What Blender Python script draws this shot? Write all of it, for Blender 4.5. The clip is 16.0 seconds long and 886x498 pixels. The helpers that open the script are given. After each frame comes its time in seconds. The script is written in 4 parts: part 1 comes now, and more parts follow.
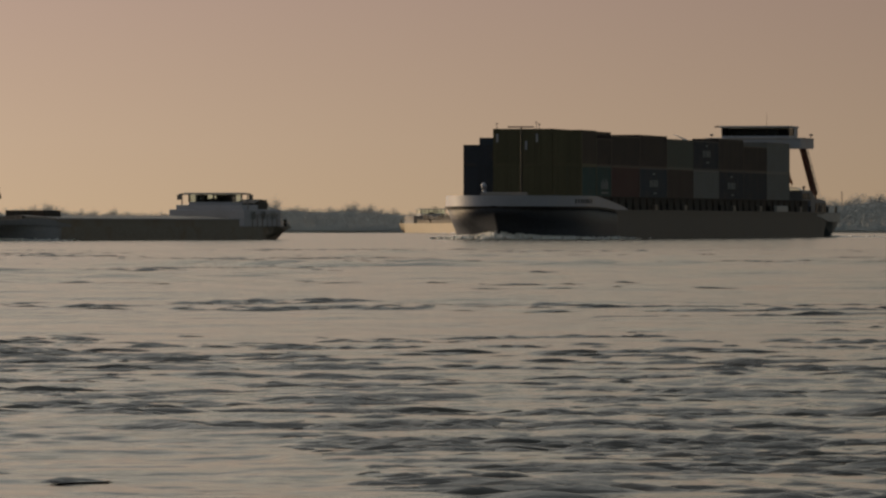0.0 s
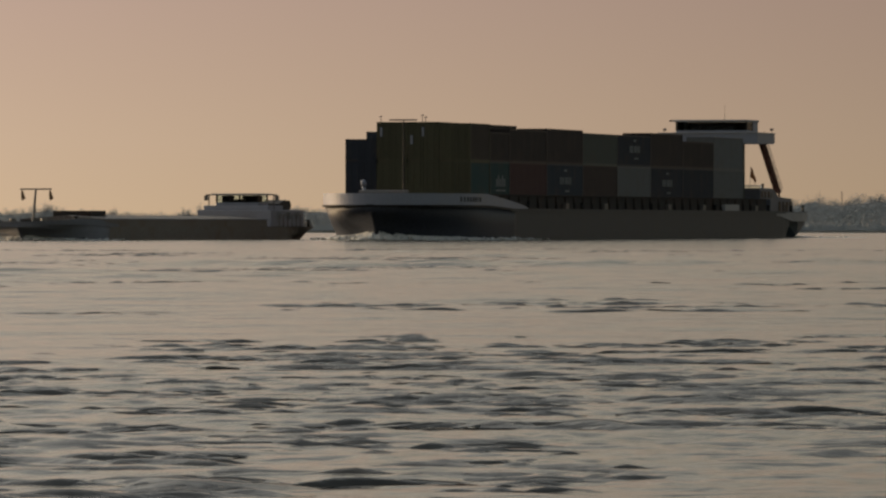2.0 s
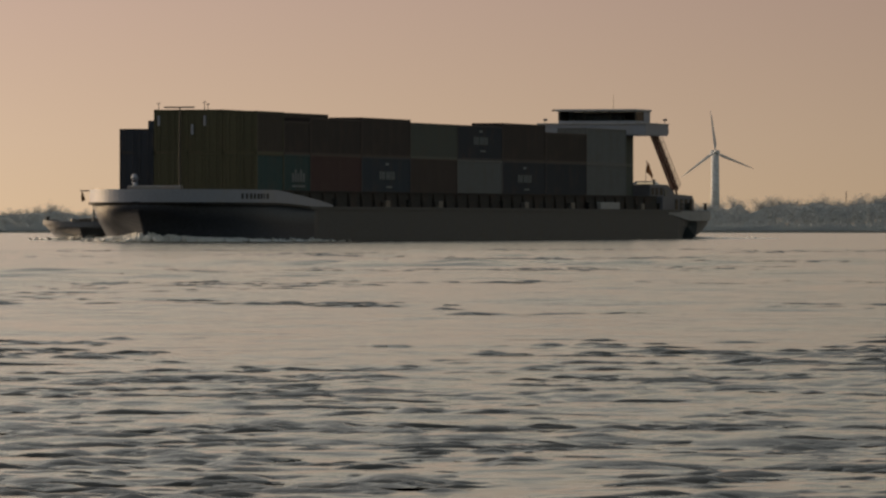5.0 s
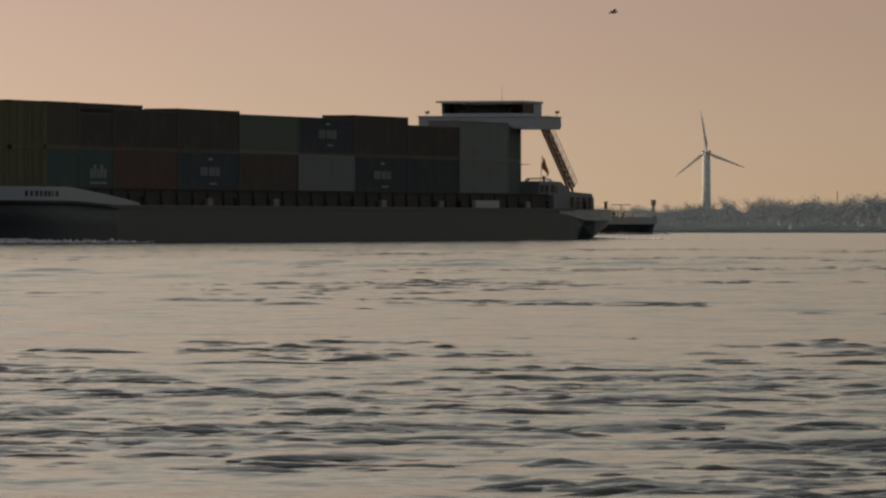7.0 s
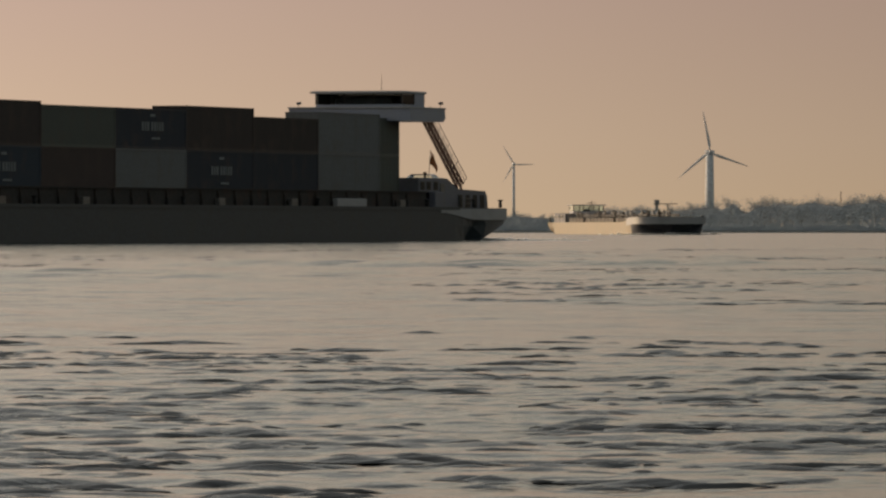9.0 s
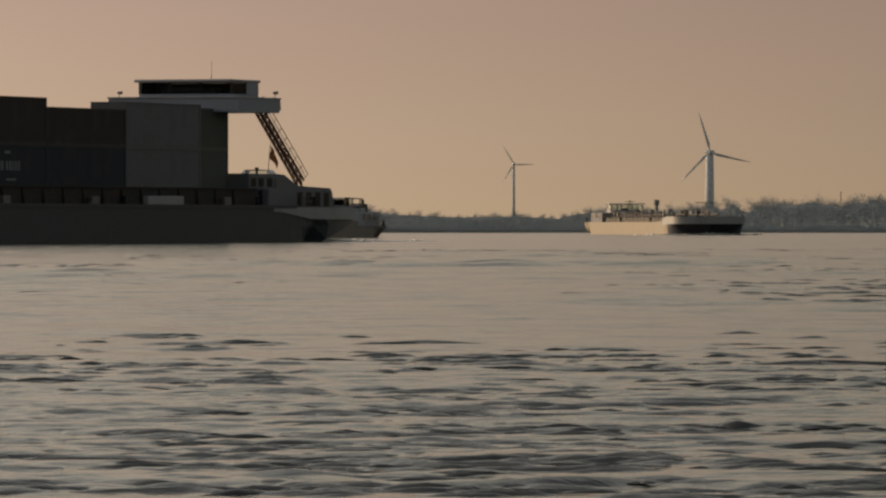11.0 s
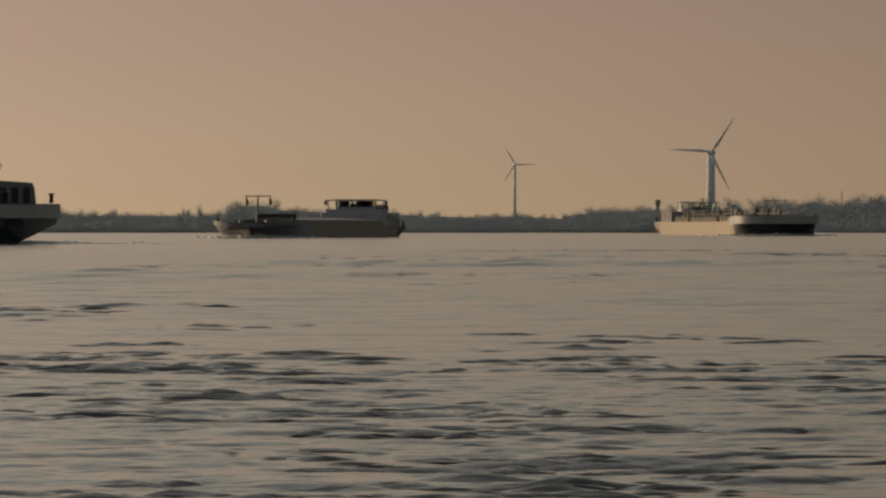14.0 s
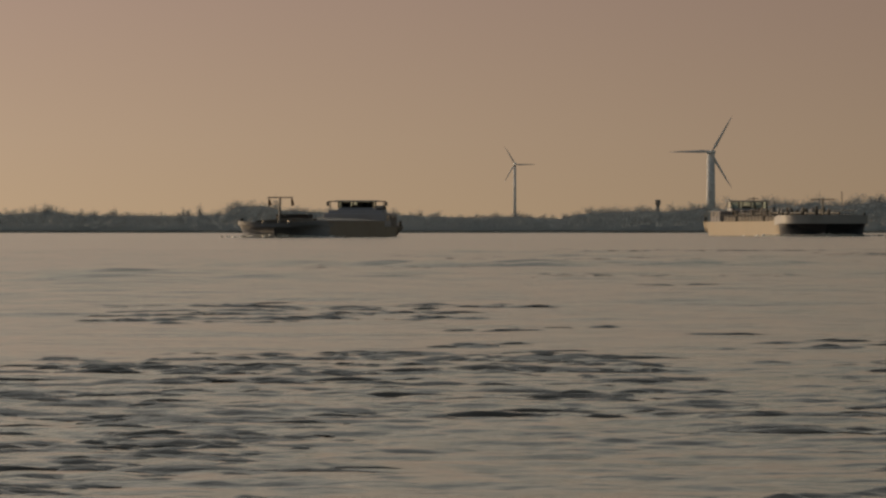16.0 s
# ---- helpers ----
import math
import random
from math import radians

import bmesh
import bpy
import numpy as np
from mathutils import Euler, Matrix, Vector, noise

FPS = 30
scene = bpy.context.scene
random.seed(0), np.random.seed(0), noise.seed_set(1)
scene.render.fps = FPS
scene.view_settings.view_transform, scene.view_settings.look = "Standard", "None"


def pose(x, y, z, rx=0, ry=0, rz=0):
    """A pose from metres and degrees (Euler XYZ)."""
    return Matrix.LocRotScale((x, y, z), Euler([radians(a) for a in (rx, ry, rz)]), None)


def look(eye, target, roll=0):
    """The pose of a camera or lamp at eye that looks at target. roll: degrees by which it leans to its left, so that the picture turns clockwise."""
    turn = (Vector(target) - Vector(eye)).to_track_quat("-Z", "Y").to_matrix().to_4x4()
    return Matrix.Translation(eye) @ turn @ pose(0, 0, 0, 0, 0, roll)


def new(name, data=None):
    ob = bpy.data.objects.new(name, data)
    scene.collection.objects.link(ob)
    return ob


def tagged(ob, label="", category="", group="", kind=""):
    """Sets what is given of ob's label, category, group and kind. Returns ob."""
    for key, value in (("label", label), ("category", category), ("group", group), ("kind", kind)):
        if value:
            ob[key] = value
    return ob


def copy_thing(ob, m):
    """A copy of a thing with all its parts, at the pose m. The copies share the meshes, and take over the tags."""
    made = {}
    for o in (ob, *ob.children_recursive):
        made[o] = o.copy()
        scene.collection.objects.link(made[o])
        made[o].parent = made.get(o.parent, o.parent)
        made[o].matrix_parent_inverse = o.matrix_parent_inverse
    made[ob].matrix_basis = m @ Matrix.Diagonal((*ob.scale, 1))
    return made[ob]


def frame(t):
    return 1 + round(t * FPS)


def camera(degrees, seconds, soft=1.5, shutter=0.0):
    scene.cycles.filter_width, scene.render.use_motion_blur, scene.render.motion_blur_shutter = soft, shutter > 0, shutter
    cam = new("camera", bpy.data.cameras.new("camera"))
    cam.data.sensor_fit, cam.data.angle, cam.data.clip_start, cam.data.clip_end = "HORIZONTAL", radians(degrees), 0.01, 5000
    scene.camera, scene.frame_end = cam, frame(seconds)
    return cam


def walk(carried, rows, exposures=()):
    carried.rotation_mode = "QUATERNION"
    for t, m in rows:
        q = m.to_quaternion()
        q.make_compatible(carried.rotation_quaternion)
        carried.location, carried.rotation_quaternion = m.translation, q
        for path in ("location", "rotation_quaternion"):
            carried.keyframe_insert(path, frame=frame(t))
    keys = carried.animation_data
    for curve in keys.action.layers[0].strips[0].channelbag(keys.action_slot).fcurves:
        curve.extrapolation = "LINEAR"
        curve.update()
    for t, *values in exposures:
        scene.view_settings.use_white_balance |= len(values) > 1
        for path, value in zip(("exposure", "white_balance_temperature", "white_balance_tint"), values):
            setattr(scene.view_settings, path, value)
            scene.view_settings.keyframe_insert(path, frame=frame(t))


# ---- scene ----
# Camera: a long lens on a tripod at the water's edge, with a few small pans.
EYE = (0.0, 0.0, 1.0)
TILT = -0.173
PAN = ((0, 0), (3.2, 0), (4.2, 4), (5.3, 12), (5.5, 15), (6.0, 2), (6.5, -11), (7.0, -8), (7.5, -2), (8.0, -6),
       (8.5, -5), (9.0, -2), (11.5, -2), (12.0, 0), (12.5, -1), (13.0, 0), (16.0, 0))
cam = camera(6.902, 16.0, soft=2.4)
walk(cam, [(t, pose(*EYE, 90 + TILT, 0, p * 0.00441)) for t, p in PAN], exposures=((0, -0.16, 6500, 10), (1.0, -0.12, 6500, 10), (2.0, -0.03, 6480, 10), (2.6, 0.0, 6480, 10), (2.9, -0.13, 6480, 10), (3.2, -0.16, 6480, 10), (4.5, 0.03, 6480, 10), (5.5, 0.16, 6480, 10), (9.0, 0.11, 6480, 10), (10.5, -0.08, 6560, 10),
     (12.5, -0.2, 6680, 10), (14.0, -0.34, 6700, 10), (16, -0.42, 6700, 10)))

# ---- world and sun: a hazy low sun beyond the left edge ----
SUN_AZ, SUN_EL = 56.0, 9.0
sun_dir = Vector((-math.sin(radians(SUN_AZ)) * math.cos(radians(SUN_EL)), math.cos(radians(SUN_AZ)) * math.cos(radians(SUN_EL)), math.sin(radians(SUN_EL))))


def make_world():
    w = bpy.data.worlds.new("world")
    scene.world = w
    w.use_nodes = True
    nt = w.node_tree
    nt.nodes.clear()
    N, L = nt.nodes.new, nt.links.new
    out, bg = N("ShaderNodeOutputWorld"), N("ShaderNodeBackground")
    sky = N("ShaderNodeTexSky")
    sky.sky_type, sky.sun_disc = "NISHITA", False
    sky.sun_elevation, sky.sun_rotation = radians(SUN_EL), radians(-SUN_AZ)
    sky.dust_density, sky.air_density = 4.0, 1.5
    tc, sep = N("ShaderNodeTexCoord"), N("ShaderNodeSeparateXYZ")
    L(tc.outputs["Generated"], sep.inputs[0])
    ramp = N("ShaderNodeValToRGB")
    r = ramp.color_ramp
    r.elements[0].position, r.elements[0].color = 0.0, (0.585, 0.425, 0.275, 1)
    r.elements[1].position, r.elements[1].color = 1.0, (0.14, 0.145, 0.165, 1)
    for p, c in ((0.012, (0.535, 0.395, 0.285, 1)), (0.032, (0.42, 0.31, 0.27, 1)), (0.1, (0.44, 0.395, 0.36, 1)), (0.3, (0.375, 0.358, 0.345, 1)), (0.6, (0.26, 0.255, 0.25, 1))):
        e = r.elements.new(p)
        e.color = c
    L(sep.outputs["Z"], ramp.inputs[0])
    dot = N("ShaderNodeVectorMath")
    dot.operation = "DOT_PRODUCT"
    dot.inputs[1].default_value = (-math.sin(radians(SUN_AZ)), math.cos(radians(SUN_AZ)), 0)
    L(tc.outputs["Generated"], dot.inputs[0])
    m1, m2, m3 = N("ShaderNodeMath"), N("ShaderNodeMath"), N("ShaderNodeMath")
    m1.operation, m1.inputs[1].default_value, m1.inputs[2].default_value = "MULTIPLY_ADD", 0.5, 0.5
    m2.operation, m2.inputs[1].default_value = "POWER", 8.0
    m3.operation, m3.inputs[1].default_value, m3.inputs[2].default_value = "MULTIPLY_ADD", 5.25, 0.24
    L(dot.outputs["Value"], m1.inputs[0]); L(m1.outputs[0], m2.inputs[0]); L(m2.outputs[0], m3.inputs[0])
    glow = N("ShaderNodeVectorMath")
    glow.operation = "SCALE"
    L(ramp.outputs[0], glow.inputs[0]); L(m3.outputs[0], glow.inputs["Scale"])
    add = N("ShaderNodeMixRGB")
    add.blend_type, add.inputs[0].default_value = "ADD", 0.062
    L(glow.outputs[0], add.inputs[1]); L(sky.outputs[0], add.inputs[2])
    L(add.outputs[0], bg.inputs["Color"])
    bg.inputs["Strength"].default_value = 0.88
    L(bg.outputs[0], out.inputs[0])


make_world()
sun = new("sun", bpy.data.lights.new("sun", "SUN"))
sun.data.energy, sun.data.angle, sun.data.color = 1.7, radians(1.5), (1.0, 0.72, 0.42)
sun.matrix_world = look(tuple(sun_dir * 100), (0, 0, 0))


# ---- materials ----
def material(name, colour, rough=0.6, metal=0.0, vary=0.25, scale=1.0, bump=0.02, dirt=(0.1, 0.09, 0.08), dirty=0.25, spec=0.5, per_object=0.0):
    """Painted or natural surface: grain and stains at two scales, slight relief."""
    m = bpy.data.materials.new(name)
    m.use_nodes = True
    nt = m.node_tree
    b = nt.nodes["Principled BSDF"]
    N, L = nt.nodes.new, nt.links.new
    tc = N("ShaderNodeTexCoord")
    n1, n2 = N("ShaderNodeTexNoise"), N("ShaderNodeTexNoise")
    n1.inputs["Scale"].default_value, n1.inputs["Detail"].default_value = 0.5 * scale, 5
    n2.inputs["Scale"].default_value, n2.inputs["Detail"].default_value = 6 * scale, 6
    L(tc.outputs["Object"], n1.inputs["Vector"]); L(tc.outputs["Object"], n2.inputs["Vector"])
    mr = N("ShaderNodeMapRange")
    mr.inputs["From Min"].default_value, mr.inputs["From Max"].default_value = 0.3, 0.7
    mr.inputs["To Min"].default_value, mr.inputs["To Max"].default_value = 1 - vary, 1 + vary
    L(n2.outputs["Fac"], mr.inputs["Value"])
    hsv = N("ShaderNodeHueSaturation")
    hsv.inputs["Color"].default_value = (*colour, 1)
    last = mr.outputs[0]
    if per_object:
        oi, mo, mu = N("ShaderNodeObjectInfo"), N("ShaderNodeMath"), N("ShaderNodeMath")
        mo.operation, mo.inputs[1].default_value, mo.inputs[2].default_value = "MULTIPLY_ADD", 2 * per_object, 1 - per_object
        mu.operation = "MULTIPLY"
        L(oi.outputs["Random"], mo.inputs[0]); L(mo.outputs[0], mu.inputs[0]); L(last, mu.inputs[1])
        last = mu.outputs[0]
    L(last, hsv.inputs["Value"])
    mix, cr = N("ShaderNodeMixRGB"), N("ShaderNodeMapRange")
    cr.inputs["From Min"].default_value, cr.inputs["From Max"].default_value, cr.inputs["To Max"].default_value = 0.5, 0.75, dirty * 2
    L(n1.outputs["Fac"], cr.inputs["Value"]); L(cr.outputs[0], mix.inputs[0]); L(hsv.outputs[0], mix.inputs[1])
    mix.inputs[2].default_value = (*dirt, 1)
    L(mix.outputs[0], b.inputs["Base Color"])
    b.inputs["Roughness"].default_value, b.inputs["Metallic"].default_value = rough, metal
    b.inputs["Specular IOR Level"].default_value = spec
    bp = N("ShaderNodeBump")
    bp.inputs["Strength"].default_value, bp.inputs["Distance"].default_value = 0.5, bump
    L(n2.outputs["Fac"], bp.inputs["Height"]); L(bp.outputs[0], b.inputs["Normal"])
    return m


def water_material():
    m = bpy.data.materials.new("river_water")
    m.use_nodes = True
    nt = m.node_tree
    b = nt.nodes["Principled BSDF"]
    N, L = nt.nodes.new, nt.links.new
    b.inputs["Base Color"].default_value = (0.072, 0.068, 0.058, 1)
    b.inputs["Roughness"].default_value, b.inputs["IOR"].default_value = 0.12, 1.33
    tc, mp = N("ShaderNodeTexCoord"), N("ShaderNodeMapping")
    mp.inputs["Scale"].default_value = (0.55, 1.0, 1.0)
    L(tc.outputs["Object"], mp.inputs["Vector"])
    n1, n2 = N("ShaderNodeTexNoise"), N("ShaderNodeTexNoise")
    n1.inputs["Scale"].default_value, n1.inputs["Detail"].default_value = 4.0, 4
    n2.inputs["Scale"].default_value, n2.inputs["Detail"].default_value = 0.5, 4
    L(mp.outputs[0], n1.inputs["Vector"]); L(mp.outputs[0], n2.inputs["Vector"])
    b1, b2 = N("ShaderNodeBump"), N("ShaderNodeBump")
    b1.inputs["Strength"].default_value, b1.inputs["Distance"].default_value = 0.8, 0.035
    b2.inputs["Strength"].default_value, b2.inputs["Distance"].default_value = 0.6, 0.14
    L(n1.outputs["Fac"], b1.inputs["Height"]); L(n2.outputs["Fac"], b2.inputs["Height"])
    L(b1.outputs[0], b2.inputs["Normal"]); L(b2.outputs[0], b.inputs["Normal"])
    return m


def twig_material(name, colour, dense):
    """Fine bare twigs and buds: a fixed normal, away from the sun, shades the crown as one soft mass."""
    m = bpy.data.materials.new(name)
    m.use_nodes = True
    nt = m.node_tree
    N, L = nt.nodes.new, nt.links.new
    nt.nodes.remove(nt.nodes["Principled BSDF"])
    d = N("ShaderNodeBsdfDiffuse")
    tc, n1, oi = N("ShaderNodeTexCoord"), N("ShaderNodeTexNoise"), N("ShaderNodeObjectInfo")
    n1.inputs["Scale"].default_value, n1.inputs["Detail"].default_value = 3.0, 5
    L(tc.outputs["Object"], n1.inputs["Vector"])
    m1, m2, hsv = N("ShaderNodeMath"), N("ShaderNodeMath"), N("ShaderNodeHueSaturation")
    m1.operation, m1.inputs[1].default_value, m1.inputs[2].default_value = "MULTIPLY_ADD", 0.25, 0.8
    m2.operation, m2.inputs[1].default_value = "MULTIPLY_ADD", 0.2
    L(n1.outputs["Fac"], m1.inputs[0]); L(oi.outputs["Random"], m2.inputs[0]); L(m1.outputs[0], m2.inputs[2])
    hsv.inputs["Color"].default_value = (*colour, 1)
    L(m2.outputs[0], hsv.inputs["Value"])
    L(hsv.outputs[0], d.inputs["Color"])
    # constant normal on the unlit side keeps direct sun off the twigs
    soft = N("ShaderNodeCombineXYZ")
    for k, v in zip("XYZ", Vector((0.4, -0.7, 0.6)).normalized()):
        soft.inputs[k].default_value = v
    t, flip, both = N("ShaderNodeBsdfTranslucent"), N("ShaderNodeVectorMath"), N("ShaderNodeAddShader")
    flip.operation = "SCALE"
    flip.inputs["Scale"].default_value = -1.0
    L(soft.outputs[0], flip.inputs[0])
    L(hsv.outputs[0], t.inputs["Color"])
    L(soft.outputs[0], d.inputs["Normal"]); L(flip.outputs[0], t.inputs["Normal"])
    L(d.outputs[0], both.inputs[0]); L(t.outputs[0], both.inputs[1])
    gap, cover = N("ShaderNodeBsdfTransparent"), N("ShaderNodeMixShader")
    cover.inputs[0].default_value = dense
    L(gap.outputs[0], cover.inputs[1]); L(both.outputs[0], cover.inputs[2])
    L(cover.outputs[0], nt.nodes["Material Output"].inputs[0])
    return m


def glass_material():
    m = bpy.data.materials.new("window_glass")
    m.use_nodes = True
    b = m.node_tree.nodes["Principled BSDF"]
    b.inputs["Base Color"].default_value, b.inputs["Roughness"].default_value = (0.75, 0.82, 0.8, 1), 0.03
    b.inputs["Transmission Weight"].default_value, b.inputs["IOR"].default_value = 1.0, 1.1
    return m


M = dict(
    water=water_material(), glass=glass_material(),
    hull_dark=material("hull_blue_black_paint", (0.04, 0.046, 0.062), 0.5, vary=0.3, dirt=(0.06, 0.06, 0.065), dirty=0.15, spec=0.25),
    hull_green=material("hull_grey_green_paint", (0.04, 0.055, 0.07), 0.5, vary=0.25, dirt=(0.05, 0.055, 0.055), dirty=0.3),
    slate=material("slate_grey_house_paint", (0.17, 0.175, 0.21), 0.5, vary=0.12, dirt=(0.14, 0.12, 0.11), dirty=0.25),
    white=material("white_marine_paint", (0.31, 0.34, 0.42), 0.4, vary=0.06, dirt=(0.35, 0.32, 0.28), dirty=0.2),
    grey_paint=material("light_grey_paint", (0.42, 0.42, 0.43), 0.5, vary=0.1, dirt=(0.2, 0.18, 0.16), dirty=0.25),
    deck=material("deck_paint", (0.12, 0.11, 0.1), 0.75, vary=0.3, dirt=(0.15, 0.1, 0.07), dirty=0.3),
    coaming=material("coaming_rust_paint", (0.045, 0.04, 0.037), 0.8, vary=0.35, dirt=(0.09, 0.05, 0.035), dirty=0.4),
    black=material("black_rubber_paint", (0.02, 0.02, 0.02), 0.6, vary=0.3),
    steel=material("weathered_steel", (0.2, 0.19, 0.18), 0.5, 0.4, vary=0.25, dirt=(0.2, 0.1, 0.06), dirty=0.3),
    red_brown=material("red_brown_lattice_paint", (0.15, 0.065, 0.045), 0.6, vary=0.25),
    yellow_hull=material("ochre_hull_paint", (0.3, 0.245, 0.165), 0.5, vary=0.08, dirt=(0.4, 0.27, 0.14), dirty=0.2),
    barge_grey=material("barge_hull_weathered_paint", (0.2, 0.185, 0.165), 0.5, vary=0.2, dirt=(0.16, 0.1, 0.06), dirty=0.35),
    barge_bow=material("barge_bow_slate_paint", (0.21, 0.22, 0.25), 0.6, vary=0.15, dirt=(0.2, 0.15, 0.1), dirty=0.2),
    house_blue=material("pale_blue_grey_house_paint", (0.4, 0.41, 0.47), 0.5, vary=0.08, dirt=(0.25, 0.23, 0.22), dirty=0.2),
    foam=material("white_foam", (0.9, 0.9, 0.88), 0.8, vary=0.15, scale=2, bump=0.08, dirt=(0.6, 0.59, 0.55), dirty=0.3),
    flag=material("flag_cloth", (0.24, 0.14, 0.07), 0.85, vary=0.3),
    turbine=material("turbine_white_gelcoat", (0.8, 0.82, 0.85), 0.7, vary=0.03, spec=0.2),
    # tree colours lifted to a pale blue-grey that stands in for haze
    bark=material("grey_bark", (0.33, 0.35, 0.37), 0.9, vary=0.2, per_object=0.15),
    twig=twig_material("bare_twigs_and_buds", (0.33, 0.365, 0.39), 0.5),
    scrub=twig_material("bank_scrub_twigs", (0.33, 0.365, 0.39), 0.9),
    grass=material("bank_grass", (0.17, 0.185, 0.175), 0.95, vary=0.35, scale=0.2, spec=0.1),
    stone=material("bank_stone", (0.28, 0.26, 0.24), 0.9, vary=0.3),
    tower=material("concrete_tower", (0.35, 0.34, 0.33), 0.8, vary=0.15),
    cloth=material("seat_dark", (0.05, 0.05, 0.06), 0.8),
    car=material("silver_car_paint", (0.45, 0.46, 0.48), 0.25, 0.3, vary=0.05),
)
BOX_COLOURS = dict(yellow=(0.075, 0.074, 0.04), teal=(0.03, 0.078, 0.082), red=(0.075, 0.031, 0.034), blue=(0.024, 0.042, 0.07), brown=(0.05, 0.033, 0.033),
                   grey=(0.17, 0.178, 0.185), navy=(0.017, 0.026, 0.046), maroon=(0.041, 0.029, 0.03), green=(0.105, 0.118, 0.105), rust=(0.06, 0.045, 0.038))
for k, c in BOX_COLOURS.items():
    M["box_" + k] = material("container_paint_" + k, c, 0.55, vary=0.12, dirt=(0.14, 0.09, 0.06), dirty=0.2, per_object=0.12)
M["print"] = material("white_container_print", (0.22, 0.24, 0.25), 0.6, vary=0.2)


# ---- mesh helpers ----
def finish(name, bm, mat, smooth=False):
    me = bpy.data.meshes.new(name)
    bmesh.ops.recalc_face_normals(bm, faces=bm.faces)
    bm.to_mesh(me)
    bm.free()
    me.materials.append(mat)
    if smooth:
        me.polygons.foreach_set("use_smooth", [True] * len(me.polygons))
    return me


def part(name, bm, mat, parent=None, label="", smooth=False):
    ob = new(name, finish(name, bm, mat, smooth))
    if parent is not None:
        ob.parent = parent
    if label:
        ob["label"] = label
    return ob


def shared(name, me, parent, m):
    ob = new(name, me)
    ob.parent = parent
    ob.matrix_local = m
    return ob


def box(bm, x0, x1, y0, y1, z0, z1, bevel=0.0, m=None):
    vs = [bm.verts.new(v) for v in ((x0, y0, z0), (x1, y0, z0), (x1, y1, z0), (x0, y1, z0), (x0, y0, z1), (x1, y0, z1), (x1, y1, z1), (x0, y1, z1))]
    fs = [bm.faces.new([vs[i] for i in q]) for q in ((3, 2, 1, 0), (4, 5, 6, 7), (0, 1, 5, 4), (1, 2, 6, 5), (2, 3, 7, 6), (3, 0, 4, 7))]
    if bevel:
        edges = list({e for f in fs for e in f.edges})
        r = bmesh.ops.bevel(bm, geom=edges, offset=bevel, segments=1, affect="EDGES", profile=0.5)
        vs = list({v for f in r["faces"] for v in f.verts} | {v for v in vs if v.is_valid})
    if m is not None:
        bmesh.ops.transform(bm, matrix=m, verts=[v for v in vs if v.is_valid])
    return bm


def one_box(*a, **k):
    return box(bmesh.new(), *a, **k)


def rod(bm, a, b, r0, r1=None, n=8):
    """A tapered round bar from a to b."""
    a, b = Vector(a), Vector(b)
    r1 = r0 if r1 is None else r1
    q = (b - a).to_track_quat("Z", "Y").to_matrix()
    rings = []
    for p, r in ((a, r0), (b, r1)):
        rings.append([bm.verts.new(p + q @ Vector((r * math.cos(2 * math.pi * i / n), r * math.sin(2 * math.pi * i / n), 0))) for i in range(n)])
    for i in range(n):
        j = (i + 1) % n
        bm.faces.new((rings[0][i], rings[0][j], rings[1][j], rings[1][i]))
    bm.faces.new(rings[0][::-1]); bm.faces.new(rings[1])
    return bm


def prism(bm, outline, axis, a, b):
    """An outline (pairs) drawn out along an axis: 'x' takes (y, z), 'y' takes (x, z), 'z' takes (x, y)."""
    def at(p, t):
        return {"x": (t, p[0], p[1]), "y": (p[0], t, p[1]), "z": (p[0], p[1], t)}[axis]
    r0, r1 = [bm.verts.new(at(p, a)) for p in outline], [bm.verts.new(at(p, b)) for p in outline]
    n = len(outline)
    for i in range(n):
        bm.faces.new((r0[i], r0[(i + 1) % n], r1[(i + 1) % n], r1[i]))
    bm.faces.new(r0[::-1]); bm.faces.new(r1)
    return bm


def smooth_step(a, b, x):
    t = min(1, max(0, (x - a) / (b - a)))
    return t * t * (3 - 2 * t)


